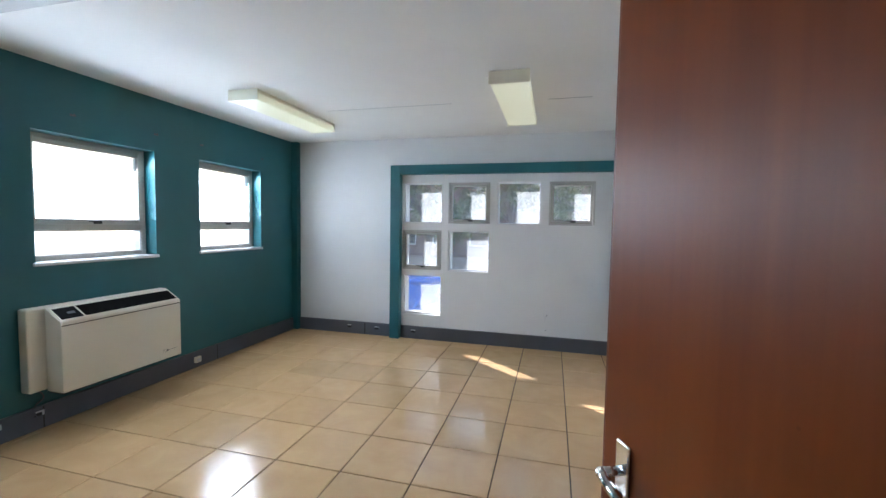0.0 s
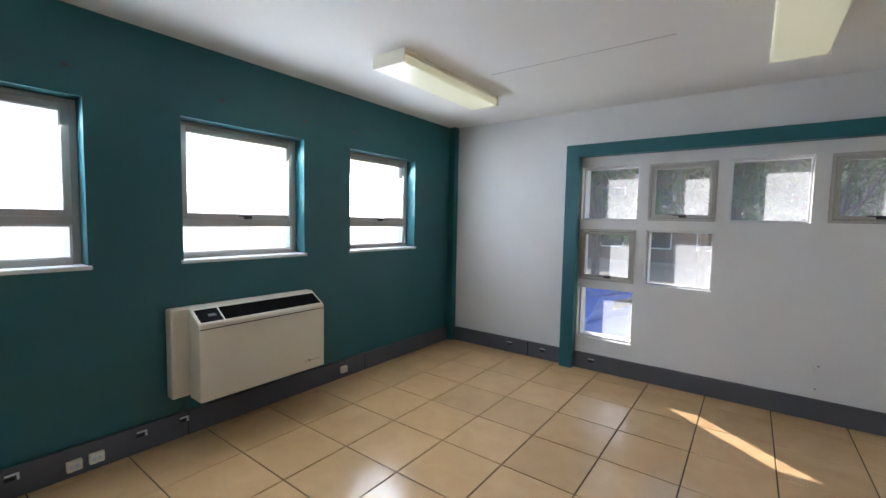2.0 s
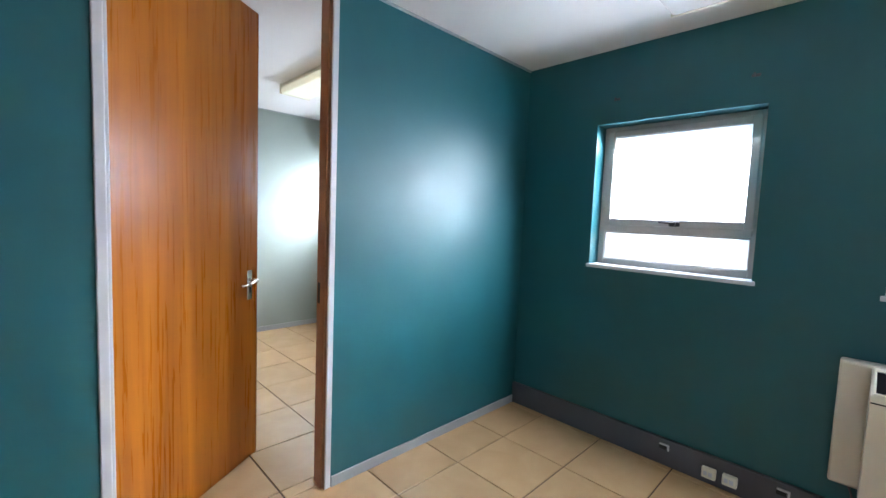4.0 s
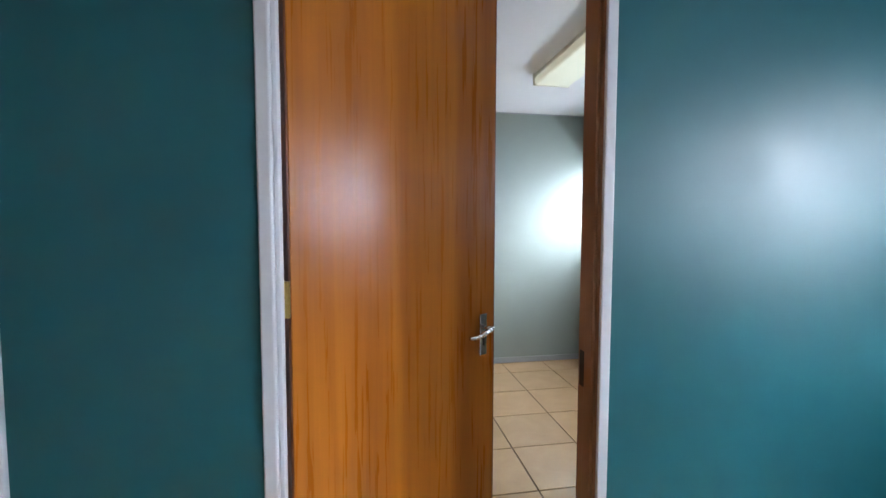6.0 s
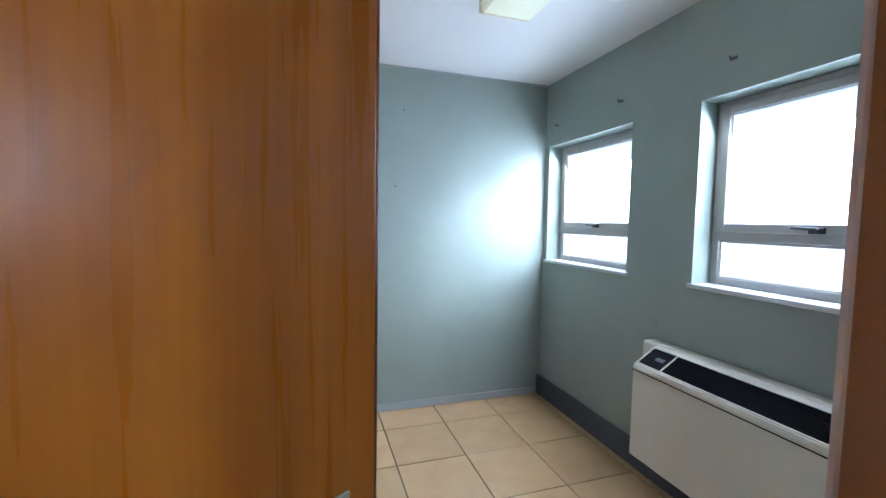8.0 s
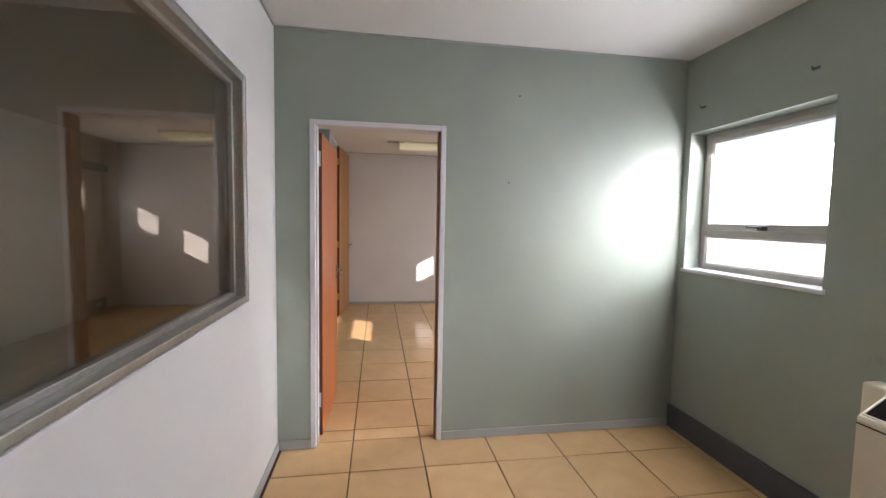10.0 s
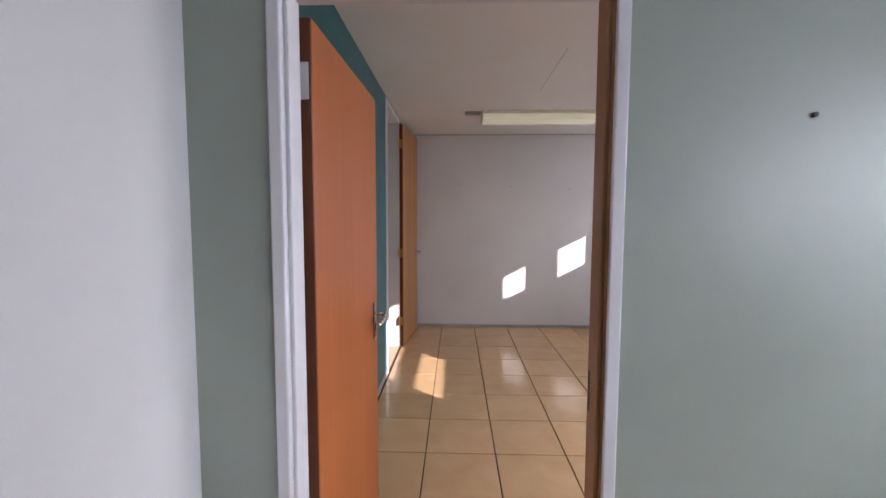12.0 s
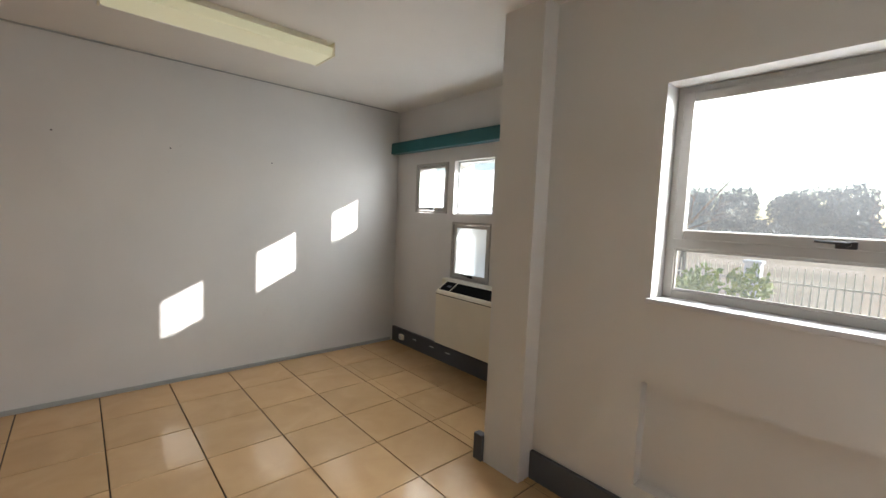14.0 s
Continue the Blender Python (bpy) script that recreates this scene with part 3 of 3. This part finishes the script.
# ---- fan coil heaters ----
def heater(x, y, label, z=0.28):
    """Wall unit; local x runs along the wall, local y out of it."""
    e = empty("fan_heater", x, y, z, label, "heater", "wall heaters", turn=-90)
    bx("back_casing", CREAM, e, 0.0, 1.07, 0.001, 0.09, 0.012, 0.60, 0.012)
    bm = bmesh.new()
    prof = [(0.09, 0.0), (0.245, 0.0), (0.25, 0.006), (0.25, 0.492), (0.245, 0.507), (0.108, 0.590), (0.09, 0.595)]
    lo = [bm.verts.new((0.012, a, b)) for a, b in prof]
    hi = [bm.verts.new((0.965, a, b)) for a, b in prof]
    bm.faces.new(lo)
    bm.faces.new(hi[::-1])
    for i in range(len(prof)):
        j = (i + 1) % len(prof)
        bm.faces.new((lo[i], hi[i], hi[j], lo[j]))
    bmesh.ops.recalc_face_normals(bm, faces=bm.faces)
    bmesh.ops.bevel(bm, geom=[ed for ed in bm.edges if abs(ed.verts[0].co.x - ed.verts[1].co.x) < 0.01], offset=0.004, segments=2, affect="EDGES")
    part("front_casing", bm, CREAM, e)
    bx("joint", RECESS, e, 0.014, 0.963, 0.2495, 0.2508, 0.474, 0.480, 0.0)
    t = pose(0, 0.1765, 0.5493, -31.2, 0, 0)
    bm = box(bmesh.new(), 0.03, 0.95, -0.066, 0.066, -0.002, 0.001)
    bm.transform(t)
    part("grille_bed", bm, RECESS, e)
    for k in range(11):
        bm = box(bmesh.new(), 0.03, 0.79, -0.0575 + k * 0.0115 - 0.002, -0.0575 + k * 0.0115 + 0.002, 0.001, 0.0045)
        bm.transform(t)
        part("slat", bm, RECESS, e)
    bm = bmesh.new()
    for a, b, c, d in ((0.024, 0.956, -0.072, -0.065), (0.024, 0.956, 0.065, 0.072), (0.024, 0.031, -0.065, 0.065), (0.949, 0.956, -0.065, 0.065), (0.795, 0.802, -0.065, 0.065)):
        box(bm, a, b, c, d, -0.001, 0.005, 0.001)
    bm.transform(t)
    part("grille_frame", bm, FITTING, e)
    bm = box(bmesh.new(), 0.83, 0.88, -0.012, 0.012, 0.001, 0.004, 0.001)
    bm.transform(t)
    part("control", bm, SKIRT, e)
    bm = box(bmesh.new(), 0.05, 0.145, 0.2503, 0.2512, 0.073, 0.076)
    box(bm, 0.145, 0.20, 0.2503, 0.2512, 0.067, 0.069)
    box(bm, 0.145, 0.20, 0.2503, 0.2512, 0.080, 0.082)
    box(bm, 0.145, 0.16, 0.2503, 0.2514, 0.068, 0.081)
    part("badge", bm, SKIRT, e, "small grey maker's badge")
    bx("base_tray", BLACK, e, 0.02, 0.955, 0.1, 0.235, -0.012, -0.0005, 0.002)
    bm = bmesh.new()
    pts = [Vector((1.0 - 0.02 * math.sin(k * 0.5), 0.05 + 0.03 * math.sin(k * 0.7), 0.012 - k * 0.018 if k < 12 else -0.2)) for k in range(13)]
    for p, q in zip(pts, pts[1:]):
        rod(bm, p, q, 0.004, 8)
    part("cable", bm, SKIRT, e, "grey power cable")
    return e


heater(WX, 2.99, "cream wall fan heater with black grille on the teal wall")
heater(WX, -0.76, "cream wall fan heater with black grille on the sage wall", 0.235)
heater(-4.13, -5.80, "cream wall fan heater with black grille under the bay windows")


# ---- ceiling lights ----
def ceiling_light(x0, x1, y0, y1, top=H, mat=DIFFUSER):
    cx, cy = (x0 + x1) / 2, (y0 + y1) / 2
    e = empty("ceiling_light", cx, cy, top - 0.0005, "cream fluorescent ceiling light with a yellowed ribbed diffuser", "ceiling light", "fluorescent lights")
    a, b = (x1 - x0) / 2, (y1 - y0) / 2
    bx("base", FITTING, e, -a * 0.92, a * 0.92, -b * 0.99, b * 0.99, -0.035, 0, 0.003)
    bm = bmesh.new()
    bmesh.ops.create_cube(bm, size=1, matrix=Matrix.LocRotScale((0, 0, -0.062), None, (2 * a, 2 * b, 0.056)))
    for v in bm.verts:
        if v.co.z < -0.07:
            v.co.x *= 0.93 if a < b else 0.995
            v.co.y *= 0.93 if b < a else 0.995
    bmesh.ops.bevel(bm, geom=bm.edges[:], offset=0.006, segments=2, affect="EDGES")
    part("diffuser", bm, mat, e, "yellowed prismatic diffuser")
    if a < b:
        for s in (-1, 1):
            bx("end_cap", FITTING, e, -a - 0.002, a + 0.002, min(s * b, s * (b + 0.012)), max(s * b, s * (b + 0.012)), -0.092, -0.001, 0.003)
    else:
        for s in (-1, 1):
            bx("end_cap", FITTING, e, min(s * a, s * (a + 0.012)), max(s * a, s * (a + 0.012)), -b - 0.002, b + 0.002, -0.092, -0.001, 0.003)


ceiling_light(-2.45, -2.16, 2.95, 4.19, HA)
ceiling_light(-0.24, 0.05, 2.99, 4.27, HA)
ceiling_light(-2.86, -1.62, 1.175, 1.46, HA, PUTTY)
ceiling_light(-2.49, -2.20, -1.975, -0.65)
ceiling_light(-2.67, -1.44, -6.83, -6.54)
ceiling_light(-2.55, -2.24, -4.96, -3.66)
strip("trim_11", TRIM, -1.42, -1.25, -6.76, -6.60, H - 0.003, H - 0.0005, "flat grey patch on the ceiling beside the light", "trim", 0)


# ---- small wall fittings ----
def socket(x, y, z, turn, label="white double socket on the skirting"):
    e = empty("wall_socket", x, y, z, label, "socket", "sockets", turn=turn)
    bx("plate", FITTING, e, -0.035, 0.035, 0, 0.03, -0.03, 0.03, 0.006)
    bx("switch", FRAME, e, -0.02, 0.0, 0.03, 0.036, -0.012, 0.012, 0.002)
    bx("switch", FRAME, e, 0.006, 0.024, 0.03, 0.034, -0.012, 0.012, 0.002)


for y, z in ((1.54, 0.075), (1.44, 0.072), (3.36, 0.085)):
    socket(WX + 0.028, y, z, -90)
for y in (1.76, 2.0, 1.19):
    e = empty("cable_outlet", WX + 0.0281, y, 0.13, "small open cable outlet with a white bracket", "outlet", turn=-90)
    bx("bracket", FRAME, e, -0.035, 0.02, 0, 0.008, -0.004, 0.006, 0.001)
    bx("bracket", FRAME, e, -0.035, -0.025, 0, 0.008, -0.03, -0.004, 0.001)
    bx("recess", BLACK, e, -0.02, 0.022, 0, 0.002, -0.03, -0.008)
for x in (-2.42, -2.02, -1.5):
    e = empty("cable_outlet", x, 5.0679, 0.11, "small open cable outlet with a white bracket", "outlet", turn=180)
    bx("bracket", FRAME, e, -0.03, 0.03, 0, 0.008, 0.0, 0.008, 0.001)
    bx("recess", BLACK, e, -0.028, 0.028, 0, 0.002, -0.03, 0.0)
socket(-4.10, -7.58, 0.09, -90)
for y in (-7.35, -7.05, -6.8):
    e = empty("cable_outlet", -4.0999, y, 0.11, "small open cable outlet with a white bracket", "outlet", turn=-90)
    bx("bracket", FRAME, e, -0.03, 0.03, 0, 0.008, 0.0, 0.008, 0.001)


def hook(x, y, z, turn):
    bm = box(bmesh.new(), -0.02, 0.02, 0, 0.003, -0.008, 0.008, 0.002)
    rod(bm, (0.004, 0.002, 0), (0.004, 0.022, 0), 0.004, 8)
    rod(bm, (0.004, 0.022, 0), (0.004, 0.022, 0.01), 0.004, 8)
    ob = part("curtain_hook", bm, SKIRT)
    ob.matrix_world = pose(x, y, z, 0, 0, turn)
    tagged(ob, "small metal curtain rail bracket fixed to the wall", "hook", "brackets")


for y in (0.74, 1.48, 2.31, 2.99, 3.50, 4.42):
    hook(WX, y, 2.285, -90)
for y in (-2.93, -2.2, -1.45, -0.85):
    hook(WX, y, 2.29, -90)
hook(EX, -5.38, 2.27, 90)
for x, y, z, turn in ((-1.99, -3.089, 1.757, 0), (-2.05, -3.089, 2.33, 0), (1.08, 3.15, 1.48, 90), (-1.9, -7.82, 1.95, 0), (-1.2, -7.82, 1.98, 0), (-2.7, -7.82, 1.92, 0), (0.2, 5.10, 0.42, 180), (0.19, 5.10, 0.24, 180)):
    bm = rod(bmesh.new(), (0, -0.002, 0), (0, 0.006, 0), 0.006, 10)
    rod(bm, (0, 0.006, 0), (0, 0.008, 0), 0.003, 8)
    ob = part("wall_plug", bm, SKIRT)
    ob.matrix_world = pose(x, y, z, 0, 0, turn)
    tagged(ob, "grey screw plug set in the wall", "screw plug", "plugs")
e = empty("wall_hook_plate", -0.42, 0.05, 2.18, "small white oval hook plate on the teal wall", "hook")
bm = rod(bmesh.new(), (0, 0, 0), (0, 0.006, 0), 0.014, 14)
part("plate", bm, FRAME, e)
part("peg", rod(bmesh.new(), (0, 0.006, 0), (0.01, 0.02, 0.004), 0.004, 8), CHROME, e)


# ---- outdoors ----
def ground_material():
    m, nt, b = material("ground_mix", 0.95, 0, 0.2)
    v = coords(nt)
    col = ramp(nt, noise_tex(nt, v, 0.12, 6, 0.5), [(0.35, (0.16, 0.12, 0.09)), (0.5, (0.27, 0.21, 0.16)), (0.65, (0.30, 0.25, 0.2))])
    col = blend(nt, 0.3, col, ramp(nt, noise_tex(nt, v, 6, 6), [(0.3, (0.12, 0.1, 0.07)), (0.7, (0.3, 0.26, 0.2))]))
    nt.links.new(col, b.inputs["Base Color"])
    return m


def leaf_material(name, a, b2):
    m, nt, b = material(name, 0.6, 0, 0.3)
    geo = nt.nodes.new("ShaderNodeNewGeometry")
    nt.links.new(ramp(nt, geo.outputs["Random Per Island"], [(0.0, a), (1.0, b2)]), b.inputs["Base Color"])
    return m


GROUND = ground_material()
LEAF = leaf_material("green_leaf", (0.035, 0.07, 0.02), (0.12, 0.17, 0.04))
# air haze of the distance is mixed into this blue-grey leaf colour
LEAF_FAR = leaf_material("leaf_haze_tint", (0.07, 0.09, 0.11), (0.12, 0.145, 0.165))
# lighter, yellower leaf colour for the garden bushes
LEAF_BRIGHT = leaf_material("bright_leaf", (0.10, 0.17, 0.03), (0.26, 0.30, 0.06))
BARK = paint("bark", (0.09, 0.065, 0.05), 0.9, 0.4, 1.0)
FENCE = paint("cream_fence_paint", (0.55, 0.5, 0.4), 0.6, 0.1)
BRICK = paint("red_brown_facade", (0.16, 0.09, 0.07), 0.85, 0.15, 0.6)
ROOF = paint("grey_roof", (0.12, 0.12, 0.13), 0.8, 0.15)
GZ = -1.2
bm = bmesh.new()
box(bm, -600, 600, -600, 600, GZ - 0.5, GZ)
tagged(part("ground", bm, GROUND), "dry sandy ground with worn paving around the building", "ground", kind="structure")
rng = random.Random(4)


def leaves(centres, count, size):
    """Many small bent leaf clumps scattered over balls (centre, radius)."""
    verts, faces = [], []
    for _ in range(count):
        c, r = rng.choice(centres)
        d = Vector((rng.gauss(0, 1), rng.gauss(0, 1), rng.gauss(0, 0.8))).normalized()
        p = Vector(c) + d * r * (0.55 + 0.5 * rng.random())
        q = Euler((rng.uniform(0, 6.28), rng.uniform(0, 6.28), rng.uniform(0, 6.28))).to_matrix()
        s = size * rng.uniform(0.6, 1.3)
        i = len(verts)
        for a in ((-s, 0, 0), (0, -0.45 * s, 0.1 * s), (s, 0, 0), (0, 0.45 * s, 0.1 * s)):
            verts.append(p + q @ Vector(a))
        faces += [(i, i + 1, i + 2), (i, i + 2, i + 3)]
    me = bpy.data.meshes.new("crown")
    me.from_pydata(verts, [], faces)
    return me


def tree(x, y, h, spread, mat, label, count=1800, size=0.16, bare=False):
    e = empty("tree", x, y, GZ, label, "tree", "trees")
    bm = rod(bmesh.new(), (0, 0, 0), (0.05, 0.03, h * 0.5), 0.028 * h, 10, 0.016 * h)
    centres = []
    for k in range(7):
        a = k * 0.9 + rng.random()
        tip = Vector((math.cos(a) * spread * rng.uniform(0.4, 0.8), math.sin(a) * spread * rng.uniform(0.4, 0.8), h * rng.uniform(0.35, 0.92)))
        rod(bm, (0.04, 0.03, h * rng.uniform(0.3, 0.48)), tip, 0.010 * h, 8, 0.003 * h)
        if bare:
            for _ in range(7):
                st = tip * rng.uniform(0.65, 1.0)
                en = st + Vector((rng.uniform(-1, 1), rng.uniform(-1, 1), rng.uniform(0.2, 1))) * spread * 0.4
                rod(bm, st, en, 0.003 * h, 6, 0.0008 * h)
        centres.append((tip, spread * rng.uniform(0.3, 0.5)))
    part("trunk", bm, BARK, e)
    if not bare:
        centres.append((Vector((0, 0, h * 0.78)), spread * 0.55))
        me = leaves(centres, count, size)
        me.materials.append(mat)
        c = new("crown", me)
        c.parent = e


tree(-5.0, 17.0, 6.5, 2.6, LEAF, "leafy green tree beside the parking area", 4200, 0.15)
tree(-1.8, 20.0, 7.0, 2.8, LEAF, "leafy green tree with a slim trunk", 4200, 0.15)
tree(-8.5, 22.0, 8.0, 3.2, LEAF, "leafy green tree beside the parking area", 4200, 0.17)
tree(2.5, 24.0, 7.5, 3.0, LEAF, "leafy green tree in front of a facade", 3500, 0.17)
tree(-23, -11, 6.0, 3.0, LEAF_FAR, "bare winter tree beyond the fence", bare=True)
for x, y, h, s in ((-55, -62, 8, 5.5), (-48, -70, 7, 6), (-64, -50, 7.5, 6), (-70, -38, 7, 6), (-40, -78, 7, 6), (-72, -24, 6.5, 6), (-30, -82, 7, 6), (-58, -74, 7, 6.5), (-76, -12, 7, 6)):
    tree(x, y, h, s, LEAF_FAR, "distant round-crowned tree with haze put into its leaf colour", 6000, 0.42)
woods = []
for k in range(150):
    a = radians(150 + k * 0.85)
    d = rng.uniform(88, 105)
    woods.append((Vector((math.cos(a) * d, math.sin(a) * d, GZ + rng.uniform(0.8, 2.6))), rng.uniform(2.0, 3.6)))
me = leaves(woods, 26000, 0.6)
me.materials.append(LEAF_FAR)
tagged(new("far_woods", me), "belt of distant trees, haze put into their blue-grey colour", "woods", kind="stuff")


def bush(x, y, r, mat, label, count, tall=0.8):
    e = empty("bush", x, y, GZ, label, "bush", "bushes")
    cs = [(Vector((rng.uniform(-r, r), rng.uniform(-r, r), rng.uniform(0.3, tall) * r)), r * rng.uniform(0.3, 0.5)) for _ in range(14)]
    me = leaves(cs, count, 0.07)
    me.materials.append(mat)
    c = new("foliage", me)
    c.parent = e
    bm = bmesh.new()
    for c0, _ in cs[:5]:
        rod(bm, (0, 0, 0), c0, 0.02, 6, 0.008)
    part("stem", bm, BARK, e)


bush(-8.8, -6.2, 0.75, LEAF_BRIGHT, "bright yellow-green garden bush", 3600, 2.5)
bush(-9.3, -7.1, 0.8, LEAF_BRIGHT, "bright yellow-green garden bush", 3400, 2.4)
bush(-8.8, -7.9, 0.8, LEAF_BRIGHT, "bright yellow-green garden bush", 3400, 2.3)
bush(-9.4, -6.0, 0.55, LEAF_BRIGHT, "bright yellow-green garden bush", 2200, 2.6)
bush(-7.0, 14.5, 0.9, LEAF, "low green shrub under the trees", 1500)
bush(-3.0, 16.2, 0.7, LEAF, "low green shrub under the trees", 1500)

# gate pillar, yellow bin and fence
e = empty("gate_pillar", -15.1, -6.6, GZ, "white square gate pillar beside the fence", "pillar")
bx("shaft", FRAME, e, -0.18, 0.18, -0.18, 0.18, 0, 1.75, 0.01)
bx("cap", FRAME, e, -0.22, 0.22, -0.22, 0.22, 1.75, 1.83, 0.015)
FLOWER = leaf_material("yellow_flower", (0.6, 0.4, 0.02), (0.8, 0.6, 0.05))
bush(-7.9, -5.5, 0.42, FLOWER, "low shrub covered in bright yellow flowers", 900, 3.2)
fence = empty("fence", -15.5, -14, GZ, "cream steel palisade fence", "fence")
for z in (0.35, 1.25):
    bx("rail", FENCE, fence, -0.03, 0.03, -6, 14, z, z + 0.05, 0.004)
bm = box(bmesh.new(), -0.008, 0.008, -0.03, 0.03, 0.05, 1.7, 0.002)
for v in bm.verts:
    if v.co.z > 1.65:
        v.co.y *= 0.35
pale = part("pale", bm, FENCE, fence)
pale.location = (0.035, -6, 0)
for k in range(1, 130):
    o = new("pale", pale.data)
    o.parent = fence
    o.location = (0.035, -6 + k * 0.155, 0)


def car(x, y, turn, colour):
    m, nt, b = material("car_paint", 0.25, 0.3)
    nt.links.new(ramp(nt, noise_tex(nt, coords(nt), 30, 2), [(0.3, tuple(c * 0.92 for c in colour)), (0.7, colour)]), b.inputs["Base Color"])
    b.inputs["Coat Weight"].default_value = 0.6
    e = empty("parked_car", x, y, GZ, "parked bright blue hatchback", "car", turn=turn)

    def shell(prof, w0, w1, z0, z1):
        bm = bmesh.new()
        sides = []
        for s in (-1, 1):
            sides.append([bm.verts.new((a, s * (w0 + (w1 - w0) * max(0, min(1, (c - z0) / (z1 - z0)))), c)) for a, c in prof])
        bm.faces.new(sides[0])
        bm.faces.new(sides[1][::-1])
        for i in range(len(prof)):
            j = (i + 1) % len(prof)
            bm.faces.new((sides[0][i], sides[1][i], sides[1][j], sides[0][j]))
        bmesh.ops.recalc_face_normals(bm, faces=bm.faces)
        bmesh.ops.bevel(bm, geom=bm.edges[:], offset=0.045, segments=3, affect="EDGES")
        return bm
    part("body", shell([(-1.95, 0.3), (-1.98, 0.62), (-1.9, 0.86), (-0.75, 0.98), (1.6, 0.98), (1.9, 0.85), (1.95, 0.5), (1.9, 0.3)], 0.83, 0.80, 0.3, 1.0), m, e, "", True)
    part("roof", shell([(-0.2, 1.36), (0.2, 1.45), (1.1, 1.44), (1.5, 1.36)], 0.62, 0.56, 1.36, 1.45), m, e, "", True)
    part("cabin", shell([(-0.85, 0.95), (-0.15, 1.38), (1.45, 1.38), (1.75, 0.95)], 0.76, 0.60, 0.95, 1.4), m, e, "", True)
    for s in (-1, 1):
        w = box(bmesh.new(), -0.45, 0.45, -0.006, 0.006, -0.14, 0.14, 0.004)
        w.transform(pose(0.5, s * 0.705, 1.17, s * -20, 0, 0))
        part("side_window", w, BLACK, e, "dark glass")
    for sx in (-1.25, 1.2):
        for sy in (-0.8, 0.8):
            w = part("wheel", rod(bmesh.new(), (sx, sy - 0.09, 0.31), (sx, sy + 0.09, 0.31), 0.31, 24), BLACK, e)
            part("rim", rod(bmesh.new(), (sx, sy - 0.095, 0.31), (sx, sy + 0.095, 0.31), 0.2, 18), CHROME, w)
    for sy in (-0.6, 0.6):
        bx("headlight", FRAME, e, -1.985, -1.9, sy - 0.15, sy + 0.15, 0.66, 0.78, 0.02)


car(-2.9, 8.9, 70, (0.02, 0.15, 0.7))

# facade across the yard
house = empty("house", -2, 34, GZ, "red-brown building across the yard, in shade", "building")
bx("wall", BRICK, house, -16, 16, 0, 8, 0, 6.4)
bx("roof", ROOF, house, -16.6, 16.6, -0.6, 8.6, 6.4, 6.9, 0.05)
for k in range(9):
    for z in (1.0, 4.0):
        w = bx("window", BLACK, house, -14 + k * 3.2, -12.4 + k * 3.2, -0.02, 0.1, z, z + 1.4)
        part("frame", ring(bmesh.new(), -14.05 + k * 3.2, -12.35 + k * 3.2, z - 0.05, z + 1.45, -0.06, 0.02, 0.08, 0.01), FRAME, w)
low = empty("house", -30, -40, GZ, "low pale building beyond the fence", "building")
bx("wall", OUTER, low, -12, 12, -4, 4, 0, 2.6)
bx("roof", ROOF, low, -12.5, 12.5, -4.5, 4.5, 2.6, 3.1, 0.1)
for k in range(6):
    bx("window", BLACK, low, -10 + k * 3.6, -8.6 + k * 3.6, 3.98, 4.03, 0.9, 2.0)


# ---- floor tiles ----
PX, PY, GAP = 0.4505, 0.4515, 0.0035
cache = {}


def tile_mesh(w, h):
    k = (round(w, 3), round(h, 3))
    if k not in cache:
        a, b, c = w / 2, h / 2, 0.0022
        v = [(-a, -b, -0.008), (a, -b, -0.008), (a, b, -0.008), (-a, b, -0.008), (-a, -b, -c), (a, -b, -c), (a, b, -c), (-a, b, -c),
             (-a + c, -b + c, 0), (a - c, -b + c, 0), (a - c, b - c, 0), (-a + c, b - c, 0)]
        f = [(8, 9, 10, 11)]
        for i in range(4):
            j = (i + 1) % 4
            f += [(i, j, 4 + j, 4 + i), (4 + i, 4 + j, 8 + j, 8 + i)]
        me = bpy.data.meshes.new("tile")
        me.from_pydata(v, [], f)
        me.materials.append(TILE)
        cache[k] = me
    return cache[k]


def lay(x0, x1, y0, y1, ox, oy, single=True):
    made = []
    i = math.floor((x0 - ox) / PX)
    while ox + i * PX < x1:
        j = math.floor((y0 - oy) / PY)
        while oy + j * PY < y1:
            a, b = max(x0, ox + i * PX + GAP), min(x1, ox + (i + 1) * PX - GAP)
            c, d = max(y0, oy + j * PY + GAP), min(y1, oy + (j + 1) * PY - GAP)
            if b - a > 0.02 and d - c > 0.02:
                made.append(((a + b) / 2, (c + d) / 2, b - a, d - c))
            j += 1
        i += 1
    if single:
        for x, y, w, h in made:
            o = new("tile", tile_mesh(w, h))
            o.parent = floor
            o.location = (x, y, rng.uniform(-0.0006, 0.0006))
            o.rotation_euler = (rng.uniform(-0.0012, 0.0012), rng.uniform(-0.0012, 0.0012), 0)
    else:
        bm = bmesh.new()
        for x, y, w, h in made:
            box(bm, x - w / 2, x + w / 2, y - h / 2, y + h / 2, -0.005, 0)
        o = part("tiles", bm, TILE, floor)
        o["kind"] = "stuff"


OX = -2.77
lay(WX, 1.08, 0.0, 5.10, OX, 2.602)
lay(WX, EX, -3.145, -0.003, OX, -2.79)
lay(WX, EX, -7.82, -3.148, OX, -6.455)
lay(-4.13, WX - 0.001, -7.82, -5.43, OX, -6.455)
lay(EX, 3.0, -7.82, -0.02, OX, -1.87, False)
